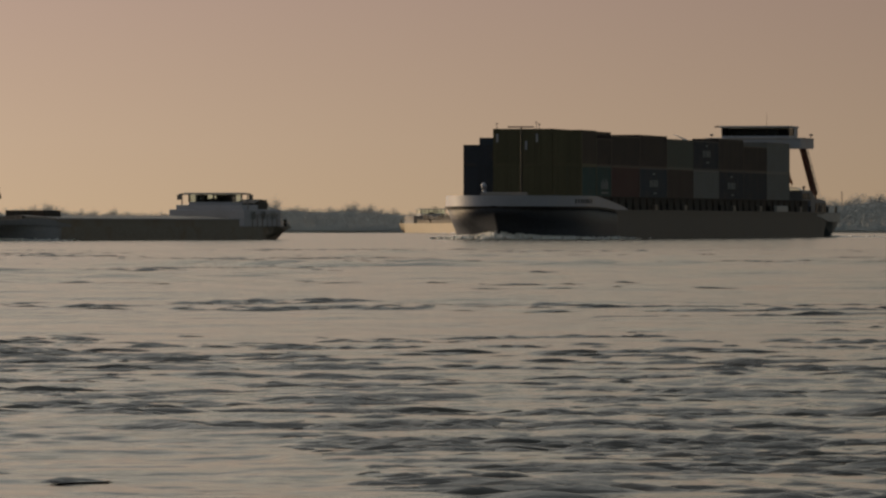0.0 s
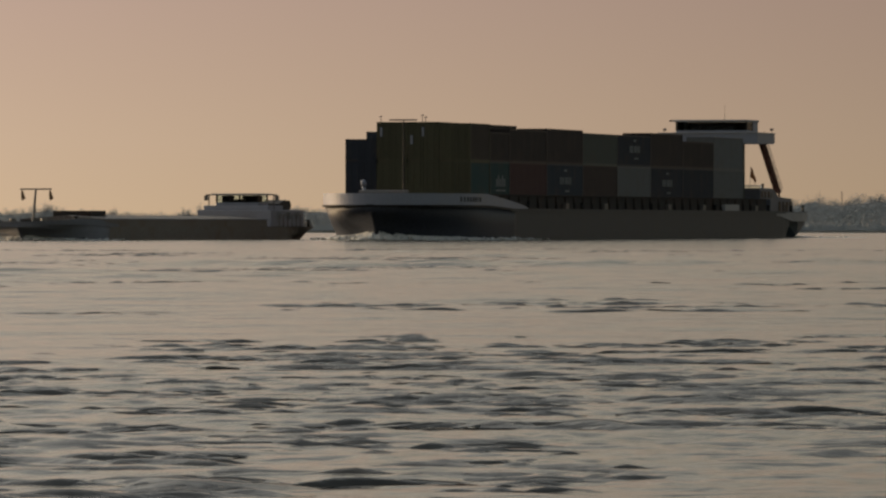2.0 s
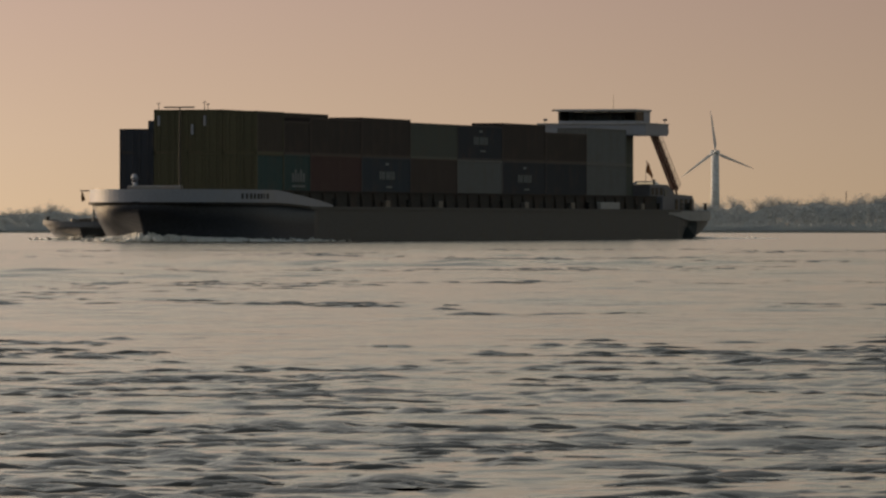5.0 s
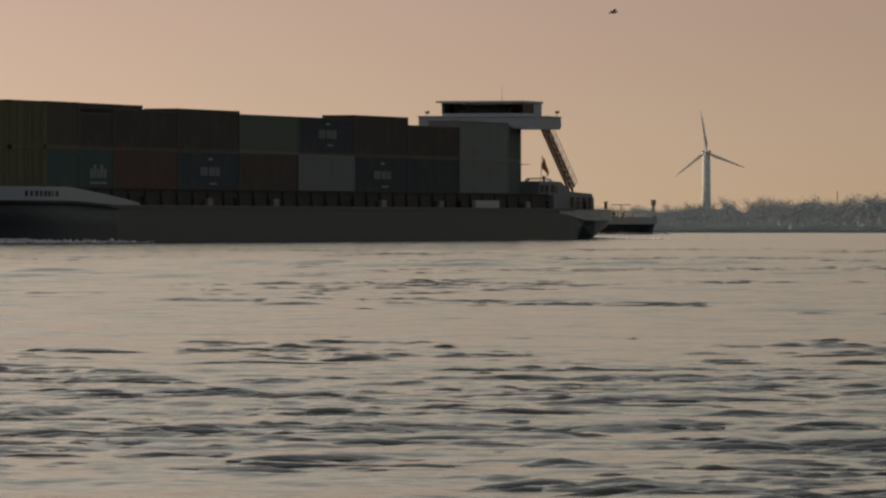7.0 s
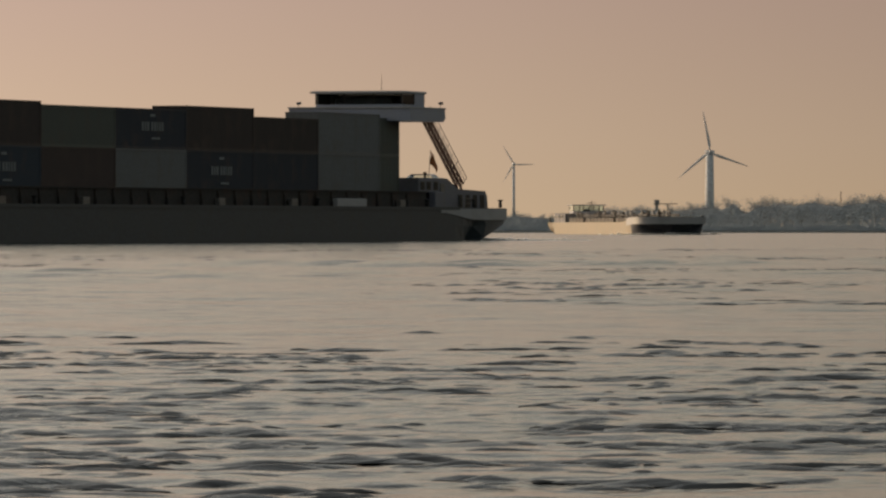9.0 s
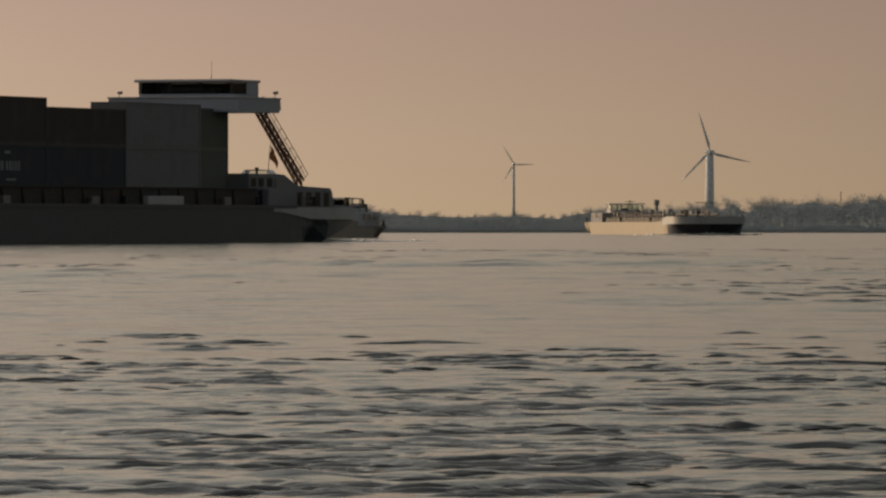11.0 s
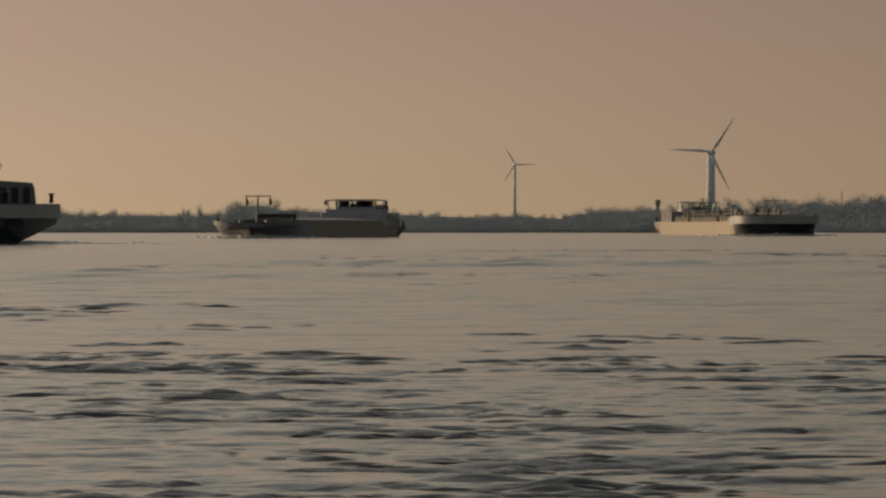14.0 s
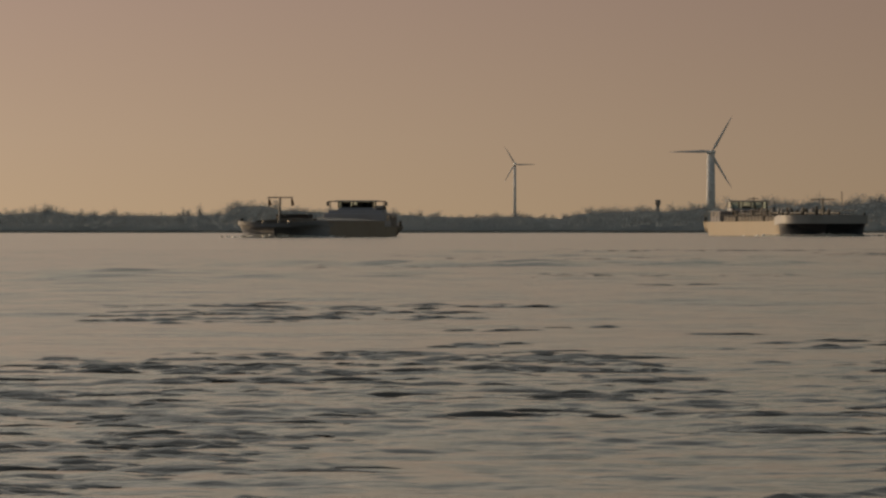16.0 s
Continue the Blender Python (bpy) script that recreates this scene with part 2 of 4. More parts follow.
# ---- ships ----
class Hull:
    """A river ship's lines: stern at u0, bow at u1, half breadth hb; x forward, y to port, z 0 at the water."""
    def __init__(self, u0, u1, hb, deck, bow=12.0, stern=8.0, bow_rise=0.0, bow_from=20.0, blunt=2.4, overhang=3.2):
        self.overhang = overhang
        self.u0, self.u1, self.hb, self.deck, self.bow, self.stern, self.rise, self.bow_from, self.blunt = u0, u1, hb, deck, bow, stern, bow_rise, bow_from, blunt

    def width(self, u, low=False):
        bow = self.bow * (1.4 if low else 1.0)
        end = self.u1 - (2.4 if low else 0.0)
        w = 1.0
        if u > end - bow:
            t = min(1, (u - (end - bow)) / bow)
            w = (1 - t ** self.blunt) ** (1 / self.blunt)
        s0 = self.u0 + (self.overhang - 0.2 if low else 0.0)
        if u < s0 + self.stern:
            t = min(1, (s0 + self.stern - u) / self.stern)
            w = 1 - (0.4 if low else 0.07) * t ** 2
            if u < s0:
                w = 0.0
        return max(0.02, w) * self.hb

    def top(self, u):
        return self.deck + self.rise * smooth_step(self.u1 - self.bow_from, self.u1 - 3, u)

    def stations(self, a, b, n):
        us = [a + (b - a) * i / n for i in range(n + 1)]
        if b >= self.u1 - 0.01:
            us = [u for u in us if u < self.u1 - self.bow] + [self.u1 - self.bow * (1 - math.sin(math.pi / 2 * k / 22)) for k in range(23)]
        return us

    def shell(self, a, b, n=24):
        """Side plating between two stations, both sides, with bottom and deck."""
        bm = bmesh.new()
        rows = []
        for u in self.stations(a, b, n):
            wd, wl, zt = self.width(u), self.width(u, True), self.top(u)
            stern_lift = 0.0 if u > self.u0 + self.overhang else 0.15 + (1 - (u - self.u0) / self.overhang) * 1.0
            zs = (-1.0 + 1.3 * (stern_lift > 0) + stern_lift, 0.02 + stern_lift, 0.45 * zt + 0.4 * stern_lift, zt)
            if stern_lift:
                ws = (wd * 0.92, wd * 0.95, wd * 0.98, wd)
            else:
                ws = (wl * 0.97, wl, wl + (wd - wl) * 0.55, wd)
            rake = max(0.0, (u - (self.u1 - 2.4)) / 2.4)
            if rake:
                zs = tuple(z + rake * (0.8 * zt - z) for z in zs[:3]) + (zt,)
                ws = (wl * 0.97, wl, wl + (wd - wl) * (0.55 + 0.3 * rake), wd)
            row = [bm.verts.new((u, -w, z)) for w, z in zip(ws[::-1], zs[::-1])] + [bm.verts.new((u, w, z)) for w, z in zip(ws, zs)]
            rows.append(row)
        for p, q in zip(rows, rows[1:]):
            for i in range(8):
                j = (i + 1) % 8
                bm.faces.new((p[i], p[j], q[j], q[i]))
        bm.faces.new(rows[0]); bm.faces.new(rows[-1][::-1])
        return bm

    def band(self, a, b, z0, z1, out=0.03, thick=0.1, n=24):
        """A strip that follows the deck edge: a bulwark or rubbing strake. z0, z1: functions of u."""
        bm = bmesh.new()
        us = self.stations(a, b, n)
        path = [(u, self.width(u)) for u in us]
        loop = [(u, w, 1) for u, w in path]
        if b >= self.u1 - 0.01:
            loop += [(u, w, -1) for u, w in path[::-1]][1:]
        sides = [loop] if b >= self.u1 - 0.01 else [loop, [(u, w, -1) for u, w in path]]
        if a <= self.u0 + 0.01 and b < self.u1:
            sides = [[(u, w, 1) for u, w in path[::-1]] + [(u, w, -1) for u, w in path]]
        for pts in sides:
            prev = None
            for k, (u, w, s) in enumerate(pts):
                y = w * s
                q = [bm.verts.new((u, y + s * out, z0(u))), bm.verts.new((u + (out if w < self.hb * 0.9 and u > 0 else 0), y + s * out, z1(u))),
                     bm.verts.new((u, y - s * (thick - out), z1(u))), bm.verts.new((u, y - s * (thick - out), z0(u)))]
                if prev:
                    for i in range(4):
                        j = (i + 1) % 4
                        bm.faces.new((prev[i], prev[j], q[j], q[i]))
                else:
                    bm.faces.new(q[::-1])
                prev = q
            bm.faces.new(prev)
        return bm


def bollard():
    bm = bmesh.new()
    rod(bm, (0, 0, 0), (0, 0, 0.5), 0.13, 0.12, 10)
    rod(bm, (0, 0, 0.5), (0, 0, 0.58), 0.2, 0.19, 10)
    return finish("bollard", bm, M["black"], True)


# ---- container ship ----
BOX_MESH = {}


def container_meshes(length, height, width=2.438):
    key = (length, height)
    if key in BOX_MESH:
        return BOX_MESH[key]
    shell = bmesh.new()
    d, pitch = 0.036, 0.28

    def wall(y, s):
        xs = []
        n = int((length - 0.3) / pitch)
        for i in range(n):
            x = -length + 0.15 + i * (length - 0.3) / n
            p = (length - 0.3) / n
            xs += [(x, 0), (x + p * 0.25, 0), (x + p * 0.45, d), (x + p * 0.8, d)]
        xs.append((-0.15, 0))
        lo = [shell.verts.new((x, y - s * o, 0.16)) for x, o in xs]
        hi = [shell.verts.new((x, y - s * o, height - 0.1)) for x, o in xs]
        for i in range(len(xs) - 1):
            shell.faces.new((lo[i], lo[i + 1], hi[i + 1], hi[i]))
    wall(width / 2 - 0.03, 1)
    wall(-width / 2 + 0.03, -1)
    box(shell, -length + 0.05, -0.05, -width / 2 + 0.09, width / 2 - 0.09, 0.13, height - 0.03)
    posts = bmesh.new()
    for y in (-width / 2 + 0.08, width / 2 - 0.08):
        box(posts, -length, 0, y - 0.08, y + 0.08, 0, 0.16)
        box(posts, -length, 0, y - 0.08, y + 0.08, height - 0.11, height)
        for x in (-length + 0.08, -0.08):
            box(posts, x - 0.08, x + 0.08, y - 0.082, y + 0.082, 0, height + 0.004)
    for x in (-length + 0.05, -0.05):
        box(posts, x - 0.05, x + 0.05, -width / 2 + 0.1, width / 2 - 0.1, 0.0, 0.16)
        box(posts, x - 0.05, x + 0.05, -width / 2 + 0.1, width / 2 - 0.1, height - 0.12, height)
    door = bmesh.new()
    box(door, -0.05, -0.015, 0.01, width / 2 - 0.17, 0.17, height - 0.13, 0.01)
    for y in (0.25, 0.8):
        rod(door, (0.02, y, 0.1), (0.02, y, height - 0.08), 0.02, n=6)
        box(door, -0.015, 0.03, y - 0.12, y + 0.12, 1.0, 1.06)
    out = []
    for nm, bm in (("wall_panel", shell), ("frame", posts), ("door", door)):
        me = bpy.data.meshes.new(nm)
        bmesh.ops.recalc_face_normals(bm, faces=bm.faces)
        bm.to_mesh(me)
        bm.free()
        out.append(me)
    BOX_MESH[key] = out
    return out


def container(parent_pose, colour, length, height, label, ends=None):
    """A box with its front end at the origin, running aft; rides on the ship, so it is keyed with the ship's rows."""
    ob = new("shipping_container")
    tagged(ob, label, "container", "containers stacked on the cargo ship")
    meshes = container_meshes(length, height)
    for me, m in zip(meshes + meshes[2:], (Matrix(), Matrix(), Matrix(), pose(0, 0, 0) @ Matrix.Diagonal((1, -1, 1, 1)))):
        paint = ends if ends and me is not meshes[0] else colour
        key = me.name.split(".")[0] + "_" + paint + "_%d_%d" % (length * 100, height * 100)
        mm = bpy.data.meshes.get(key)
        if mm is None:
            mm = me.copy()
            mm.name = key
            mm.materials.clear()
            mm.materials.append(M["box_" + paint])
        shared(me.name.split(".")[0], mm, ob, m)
    RIDERS.append((ob, parent_pose))
    return ob


def print_bars(ob, length, height, style):
    """White lettering that cannot be read, as bars on the port wall."""
    y0, y1 = 1.212, 1.226
    bars = []
    if style == "name":
        x = -length * 0.36
        for w in (0.34, 0.28, 0.4, 0.0, 0.34, 0.36, 0.2, 0.34, 0.3):
            if w:
                bars.append((x - w, x, height * 0.45, height * 0.45 + 0.58))
            x -= w + 0.14 if w else 0.2
        bars += [(-length * 0.55, -length * 0.48, height * 0.8, height * 0.8 + 0.18), (-length * 0.62, -length * 0.5, height * 0.24, height * 0.24 + 0.14)]
    else:
        for i in range(5):
            bars.append((-length * 0.3 - i * 0.62 - 0.46, -length * 0.3 - i * 0.62, height * 0.35, height * 0.35 + 0.6 + 0.25 * (i % 2)))
        bars.append((-length * 0.8, -length * 0.3, height * 0.22, height * 0.22 + 0.15))
    for a, b, c, d in bars:
        part("printed_mark", one_box(a, b, y0, y1, c, d), M["print"], ob, "white printed mark")


RIDERS = []
SHIP_ROWS = (
    (0.0, 29.35, 701.58, 12.64), (0.5, 28.04, 691.72, 13.09), (1.0, 26.63, 681.84, 13.58), (1.5, 25.19, 671.94, 14.04), (2.0, 23.59, 662.03, 14.57),
    (2.5, 21.92, 652.09, 14.94), (3.0, 19.9, 642.13, 15.26), (4.0, 15.84, 622.14, 15.79), (5.0, 11.56, 602.08, 16.27), (5.5, 9.4, 592.02, 16.56),
    (6.0, 7.15, 581.94, 16.94), (6.5, 4.93, 571.84, 17.37), (7.0, 2.57, 561.72, 17.78), (7.5, 0.36, 551.58, 18.21), (8.0, -2.09, 541.41, 18.68),
    (8.5, -4.25, 531.23, 19.17), (9.0, -6.83, 521.03, 19.55), (10.0, -12.22, 500.56, 20.15), (11.0, -17.83, 480.01, 20.7), (11.5, -20.73, 469.71, 20.98),
    (12.0, -23.57, 459.39, 21.3), (12.5, -26.17, 449.04, 21.61), (13.0, -29.12, 438.68, 21.9), (13.5, -32.05, 428.29, 22.2), (14.0, -35.01, 417.89, 22.5),
    (14.5, -38.16, 407.46, 22.8), (15.0, -41.36, 397.02, 23.1), (15.5, -44.61, 386.55, 23.4), (16.0, -47.96, 376.07, 23.7))


def ship_pose(x, y, heading):
    return pose(x, y, 0, 0, 0, -90 - heading)


TIER0 = 3.1    # floor of the lowest tier in sight


def build_container_ship():
    ship = new("container_ship")
    tagged(ship, "long dark river cargo ship loaded with stacked containers", "ship")
    hull = Hull(-19.5, 115.0, 5.72, 2.35, bow=10.0, stern=7.0, bow_rise=0.35, bow_from=28, blunt=2.2, overhang=5.4)
    part("hull", hull.shell(-19.5, 93.0, 64), M["hull_green"], ship, "grey-green hull side plating")
    part("bow", hull.shell(93.0, 115.0, 24), M["hull_dark"], ship, "blue-black bow plating", True)
    top = lambda u: 2.5 + 1.02 * min(1.0, max(0.0, (u - 89.5) / 13.0)) ** 0.8
    low = lambda u: 2.28 + 0.37 * smooth_step(88, 104, u)
    bulwark = part("bulwark", hull.band(89.5, 115.0, low, top, 0.04, 0.12, 30), M["white"], ship, "white painted bow bulwark")
    for i, w in enumerate((0.34, 0.3, 0.36, 0.3, 0.36, 0.3, 0.14, 0.42)):
        x = 109.2 - i * 0.62
        side = hull.width(x - w / 2)
        part("letter", one_box(x - w, x, side + 0.03, side + 0.07, 2.9, 3.26), M["black"], bulwark)
    part("rubbing_strake", hull.band(95, 115.0, lambda u: low(u) - 0.16, low, 0.12, 0.3, 24), M["black"], ship)
    part("gunwale", hull.band(-8, 95, lambda u: 2.2, lambda u: 2.42, 0.08, 0.25, 20), M["hull_green"], ship)
    # stern bulwark, swept up at its fore end
    part("stern_bulwark", hull.band(-19.5, -4.0, lambda u: 1.5 + 0.5 * smooth_step(-12, -4, u), lambda u: 2.3, 0.06, 0.14, 20), M["grey_paint"], ship, "pale grey painted stern bulwark")
    # hold coamings with side stanchions and walkway clutter
    for s in (1, -1):
        part("coaming", one_box(-2.75, 106.0, s * 5.02 - 0.06, s * 5.02 + 0.06, 2.3, 3.42), M["coaming"], ship, "rusty brown hold coaming")
        part("coaming_rail", one_box(-2.75, 106.0, s * 5.05 - 0.14, s * 5.05 + 0.14, 3.42, 3.52), M["coaming"], ship)
    for x in (-2.75, 106.0):
        part("hold_end", one_box(x - 0.06, x + 0.06, -4.95, 4.95, 2.3, 3.42), M["coaming"], ship)
    part("hold_floor", one_box(-2.68, 105.9, -4.94, 4.94, 2.36, TIER0 - 0.02), M["deck"], ship)
    stay = finish("stanchion", prism(bmesh.new(), ((5.09, 2.36), (5.3, 2.36), (5.18, 3.4), (5.09, 3.4)), "x", -0.04, 0.04), M["coaming"])
    for i in range(34):
        shared("stanchion", stay, ship, pose(1.5 + i * 3.05, 0, 0))
    part("hatch_box", one_box(10.6, 16.4, 5.12, 5.5, 2.36, 2.95, 0.03), M["grey_paint"], ship, "pale grey deck locker")
    for x in (2.5, 24.0, 37.5, 61, 74.5):
        part("deck_locker", one_box(x, x + 1.1, 5.12, 5.45, 2.36, 2.9, 0.03), M["steel"], ship)
    bol = bollard()
    for x in (-18.8, -12, -2, 20, 45, 70, 88, 107, 113):
        for s in (1, -1):
            shared("bollard", bol, ship, pose(x, s * (hull.width(x) - 0.3), hull.top(x) + (0.0 if x > -9 else 0.05)))
    # foredeck: winch, vent, mast with crossbar
    winch = part("anchor_winch", one_box(110.5, 112.5, -1.6, 1.6, 2.7, 3.2, 0.08), M["steel"], ship)
    rb = bmesh.new()
    rod(rb, (111.5, -1.9, 3.4), (111.5, 1.9, 3.4), 0.4, n=14)
    part("drum", rb, M["steel"], winch)
    vb = bmesh.new()
    rod(vb, (109.5, -2.1, 2.6), (109.5, -2.1, 4.2), 0.16, n=10)
    rod(vb, (109.5, -2.1, 4.2), (109.75, -2.1, 4.45), 0.24, 0.2, 10)
    part("vent_cowl", vb, M["white"], ship, "white ventilation cowl", True)
    mb = bmesh.new()
    rod(mb, (108.5, 0.75, 2.6), (108.5, 0.75, 9.15), 0.09, 0.05, 8)
    part("fore_mast", mb, M["black"], ship)
    part("crossbar", one_box(108.44, 108.56, -0.35, 1.8, 9.05, 9.15), M["steel"], ship)
    for y, z0, z1 in ((-2.2, 8.95, 9.5), (1.1, 8.95, 9.6), (1.35, 8.95, 9.45)):
        ab = bmesh.new()
        rod(ab, (104.2, y, z0), (104.2, y, z1), 0.035, 0.02, 6)
        rod(ab, (104.2, y - 0.12, z1 - 0.1), (104.2, y + 0.12, z1 - 0.05), 0.03, n=6)
        part("antenna", ab, M["steel"], ship)
    for y, z in ((-2.1, 7.9), (0.3, 7.3), (1.2, 7.9)):
        part("light_fitting", one_box(104.43, 104.5, y - 0.09, y + 0.09, z, z + 0.7, 0.02), M["white"], ship, "white mast light casing")

    # aft deckhouse
    house = part("deckhouse", prism(bmesh.new(), ((-2.85, 2.3), (-2.85, 3.4), (-11.6, 3.4), (-18.3, 3.3), (-18.6, 1.9), (-9.0, 1.9)), "y", -4.25, 4.25), M["slate"], ship, "slate grey steel aft deckhouse with windows")
    part("upper_block", one_box(-8.2, -2.85, -4.5, 4.5, 3.4, 4.5, 0.06), M["slate"], house)
    part("aft_roof", prism(bmesh.new(), ((-11.8, 3.36), (-11.8, 3.75), (-18.2, 3.6), (-18.5, 3.3)), "y", -4.15, 4.15), M["slate"], house)
    for s in (1, -1):
        part("side_screen", prism(bmesh.new(), ((-8.2, 3.4), (-8.2, 4.5), (-9.6, 4.46), (-11.8, 3.8), (-11.8, 3.4)), "y", s * 4.2 - 0.05, s * 4.2 + 0.05), M["slate"], house)
    for i, x in enumerate((-12.0, -13.6, -15.2, -16.8)):
        part("window_pane", one_box(x - 0.8, x, 4.25, 4.29, 2.45, 3.25), M["glass"], house)
        part("window_frame", one_box(x - 0.86, x + 0.06, 4.24, 4.27, 2.38, 3.32), M["black"], house)
    for x in (-3.6, -4.9, -6.4):
        part("porthole_frame", one_box(x - 0.42, x + 0.42, 4.49, 4.53, 3.62, 4.22), M["black"], house)
        part("porthole_pane", one_box(x - 0.34, x + 0.34, 4.52, 4.55, 3.68, 4.16), M["glass"], house)
    eb = bmesh.new()
    rod(eb, (-11.0, -2.8, 3.4), (-11.0, -2.8, 5.1), 0.22, n=12)
    part("funnel", eb, M["black"], ship)
    part("side_door", one_box(-8.15, -7.3, 4.5, 4.57, 2.35, 4.1, 0.02), M["steel"], house)
    part("side_locker", one_box(-6.8, -5.0, 4.5, 5.0, 2.35, 3.5, 0.05), M["slate"], house, "slate grey deck locker")
    for x in (-4.4,):
        rb = bmesh.new()
        rod(rb, (x, 4.4, 4.45), (x, 4.4, 4.75), 0.09, n=8)
        rod(rb, (x, 4.4, 4.75), (x, 4.4, 4.9), 0.14, n=8)
        part("vent_pipe", rb, M["black"], ship)
    for s in (1, -1):
        rail = bmesh.new()
        for z in (2.7, 3.05):
            rod(rail, (-16.9, s * 3.9, z), (-10.5, s * 5.1, z), 0.025, n=6)
        for i in range(6):
            t = i / 5
            p = (-16.9 + 6.4 * t, s * (3.9 + 1.2 * t))
            rod(rail, (*p, 2.2), (*p, 3.05), 0.025, n=6)
        part("handrail", rail, M["steel"], ship)
    # lift arms: inclined lattices with a stair rail
    for s in (1, -1):
        lat = bmesh.new()
        a0, a1, d = Vector((-13.0, s * 4.0, 3.7)), Vector((-5.5, s * 4.0, 8.55)), Vector((-0.3, 0, 0.45))
        for off in (-0.15, 0.15):
            for e in (0, 1):
                o = Vector((0, off, 0)) + d * e
                rod(lat, a0 + o, a1 + o, 0.085, n=6)
        for i in range(11):
            t0, t1 = i / 11, (i + 1) / 11
            for off in (-0.15, 0.15):
                p, q = a0.lerp(a1, t0) + Vector((0, off, 0)), a0.lerp(a1, t1) + Vector((0, off, 0)) + d
                rod(lat, p, q, 0.045, n=5)
                rod(lat, q, q - d, 0.045, n=5)
            rod(lat, a0.lerp(a1, t0) + Vector((0, -0.2, 0)), a0.lerp(a1, t0) + Vector((0, 0.2, 0)), 0.045, n=5)
        part("lift_arm", lat, M["red_brown"], ship, "red-brown lattice wheelhouse lift arm")
        rail = bmesh.new()
        o = Vector((-0.95, s * 0.2, 0.85))
        rod(rail, a0 + o, a1 + o + Vector((0.4, 0, 0.2)), 0.03, n=6)
        rod(rail, a0 + o * 0.75, a1 + o * 0.75 + Vector((0.4, 0, 0.2)), 0.025, n=6)
        for i in range(9):
            p = a0.lerp(a1, i / 8)
            rod(rail, p, p + o, 0.022, n=5)
        part("stair_rail", rail, M["steel"], ship)
    # wheelhouse on its raised platform
    plat = part("bridge_platform", prism(bmesh.new(), ((-7.55, 8.75), (-7.4, 9.4), (0.0, 9.4), (0.0, 8.5), (-7.1, 8.5)), "y", -4.3, 4.85), M["white"], ship, "white bridge wing platform")
    part("platform_lip", one_box(-7.5, 0.1, -4.36, 4.91, 9.4, 9.5, 0.02), M["grey_paint"], plat)
    wh = part("wheelhouse", one_box(-7.4, -2.7, -3.3, 3.3, 9.5, 9.72, 0.02), M["white"], ship, "white wheelhouse with a window band")
    part("roof", one_box(-7.6, -2.3, -3.5, 3.4, 10.5, 10.68, 0.06), M["grey_paint"], wh, "grey flat roof")
    for x in (-7.35, -2.75):
        for y in (-3.25, -1.1, 1.1, 3.25):
            part("mullion", one_box(x - 0.05, x + 0.05, y - 0.05, y + 0.05, 9.72, 10.5), M["black"], wh)
    # added dark sheet inside the starboard pane, stops the sky showing through
    part("starboard_wall", one_box(-5.28, -2.82, -3.2, -3.12, 9.73, 10.49), M["cloth"], wh)
    for y in (-3.25, 3.25):
        part("side_wall", one_box(-7.3, -5.3, y - 0.05, y + 0.05, 9.72, 10.5), M["white"], wh)
        part("side_pane", one_box(-5.28, -2.82, y - 0.02, y + 0.02, 9.73, 10.49), M["glass"], wh)
        part("mullion", one_box(-5.3, -5.2, y - 0.052, y + 0.052, 9.72, 10.5), M["black"], wh)
    for y0, y1 in ((-3.19, -1.16), (-1.04, 1.04), (1.16, 3.19)):
        part("front_pane", one_box(-2.77, -2.73, y0, y1, 9.73, 10.49), M["glass"], wh)
    part("back_wall", one_box(-7.38, -7.3, -3.19, 3.19, 9.73, 10.49), M["cloth"], wh)
    part("console", one_box(-4.2, -3.3, -2.0, 2.0, 9.6, 10.15, 0.05), M["cloth"], wh)
    rb = bmesh.new()
    rod(rb, (-4.2, -3.3, 10.6), (-4.2, -4.1, 10.66), 0.06, n=6)
    box(rb, -4.4, -4.0, -4.2, -3.6, 10.55, 10.68)
    part("radar_arm", rb, M["steel"], wh)
    for x, y, z0, z1 in ((-1.0, -4.0, 9.5, 9.9), (-7.0, 4.6, 9.5, 9.95), (-6.0, 0.5, 10.7, 12.0)):
        ab = bmesh.new()
        lean = 0.25 if z1 < 11 else 0.02
        rod(ab, (x, y, z0), (x - (z1 - z0) * lean, y + (z1 - z0) * lean, z1), 0.03, 0.012, 6)
        if z1 < 11:
            rod(ab, (x - 0.1, y - 0.1, z1 - 0.12), (x - 0.1, y + 0.2, z1 - 0.1), 0.1, n=8)
        part("antenna", ab, M["steel"], wh)
    # ensign on a raked staff
    fb = bmesh.new()
    rod(fb, (-14.8, 0.9, 3.58), (-15.4, 0.9, 6.6), 0.035, 0.025, 6)
    staff = part("flag_staff", fb, M["steel"], ship)
    cb = bmesh.new()
    rows = []
    for i in range(7):
        t = i / 6
        rows.append([cb.verts.new((-15.35 - 0.3 * t, 0.9 + 0.4 * t + 0.08 * math.sin(5 * t + k), 6.5 - 0.17 * k - 0.75 * t)) for k in range(6)])
    for p, q in zip(rows, rows[1:]):
        for k in range(5):
            cb.faces.new((p[k], p[k + 1], q[k + 1], q[k]))
    bmesh.ops.solidify(cb, geom=cb.faces[:], thickness=0.015)
    part("flag", cb, M["flag"], staff, "hanging tricolour flag")
    return ship


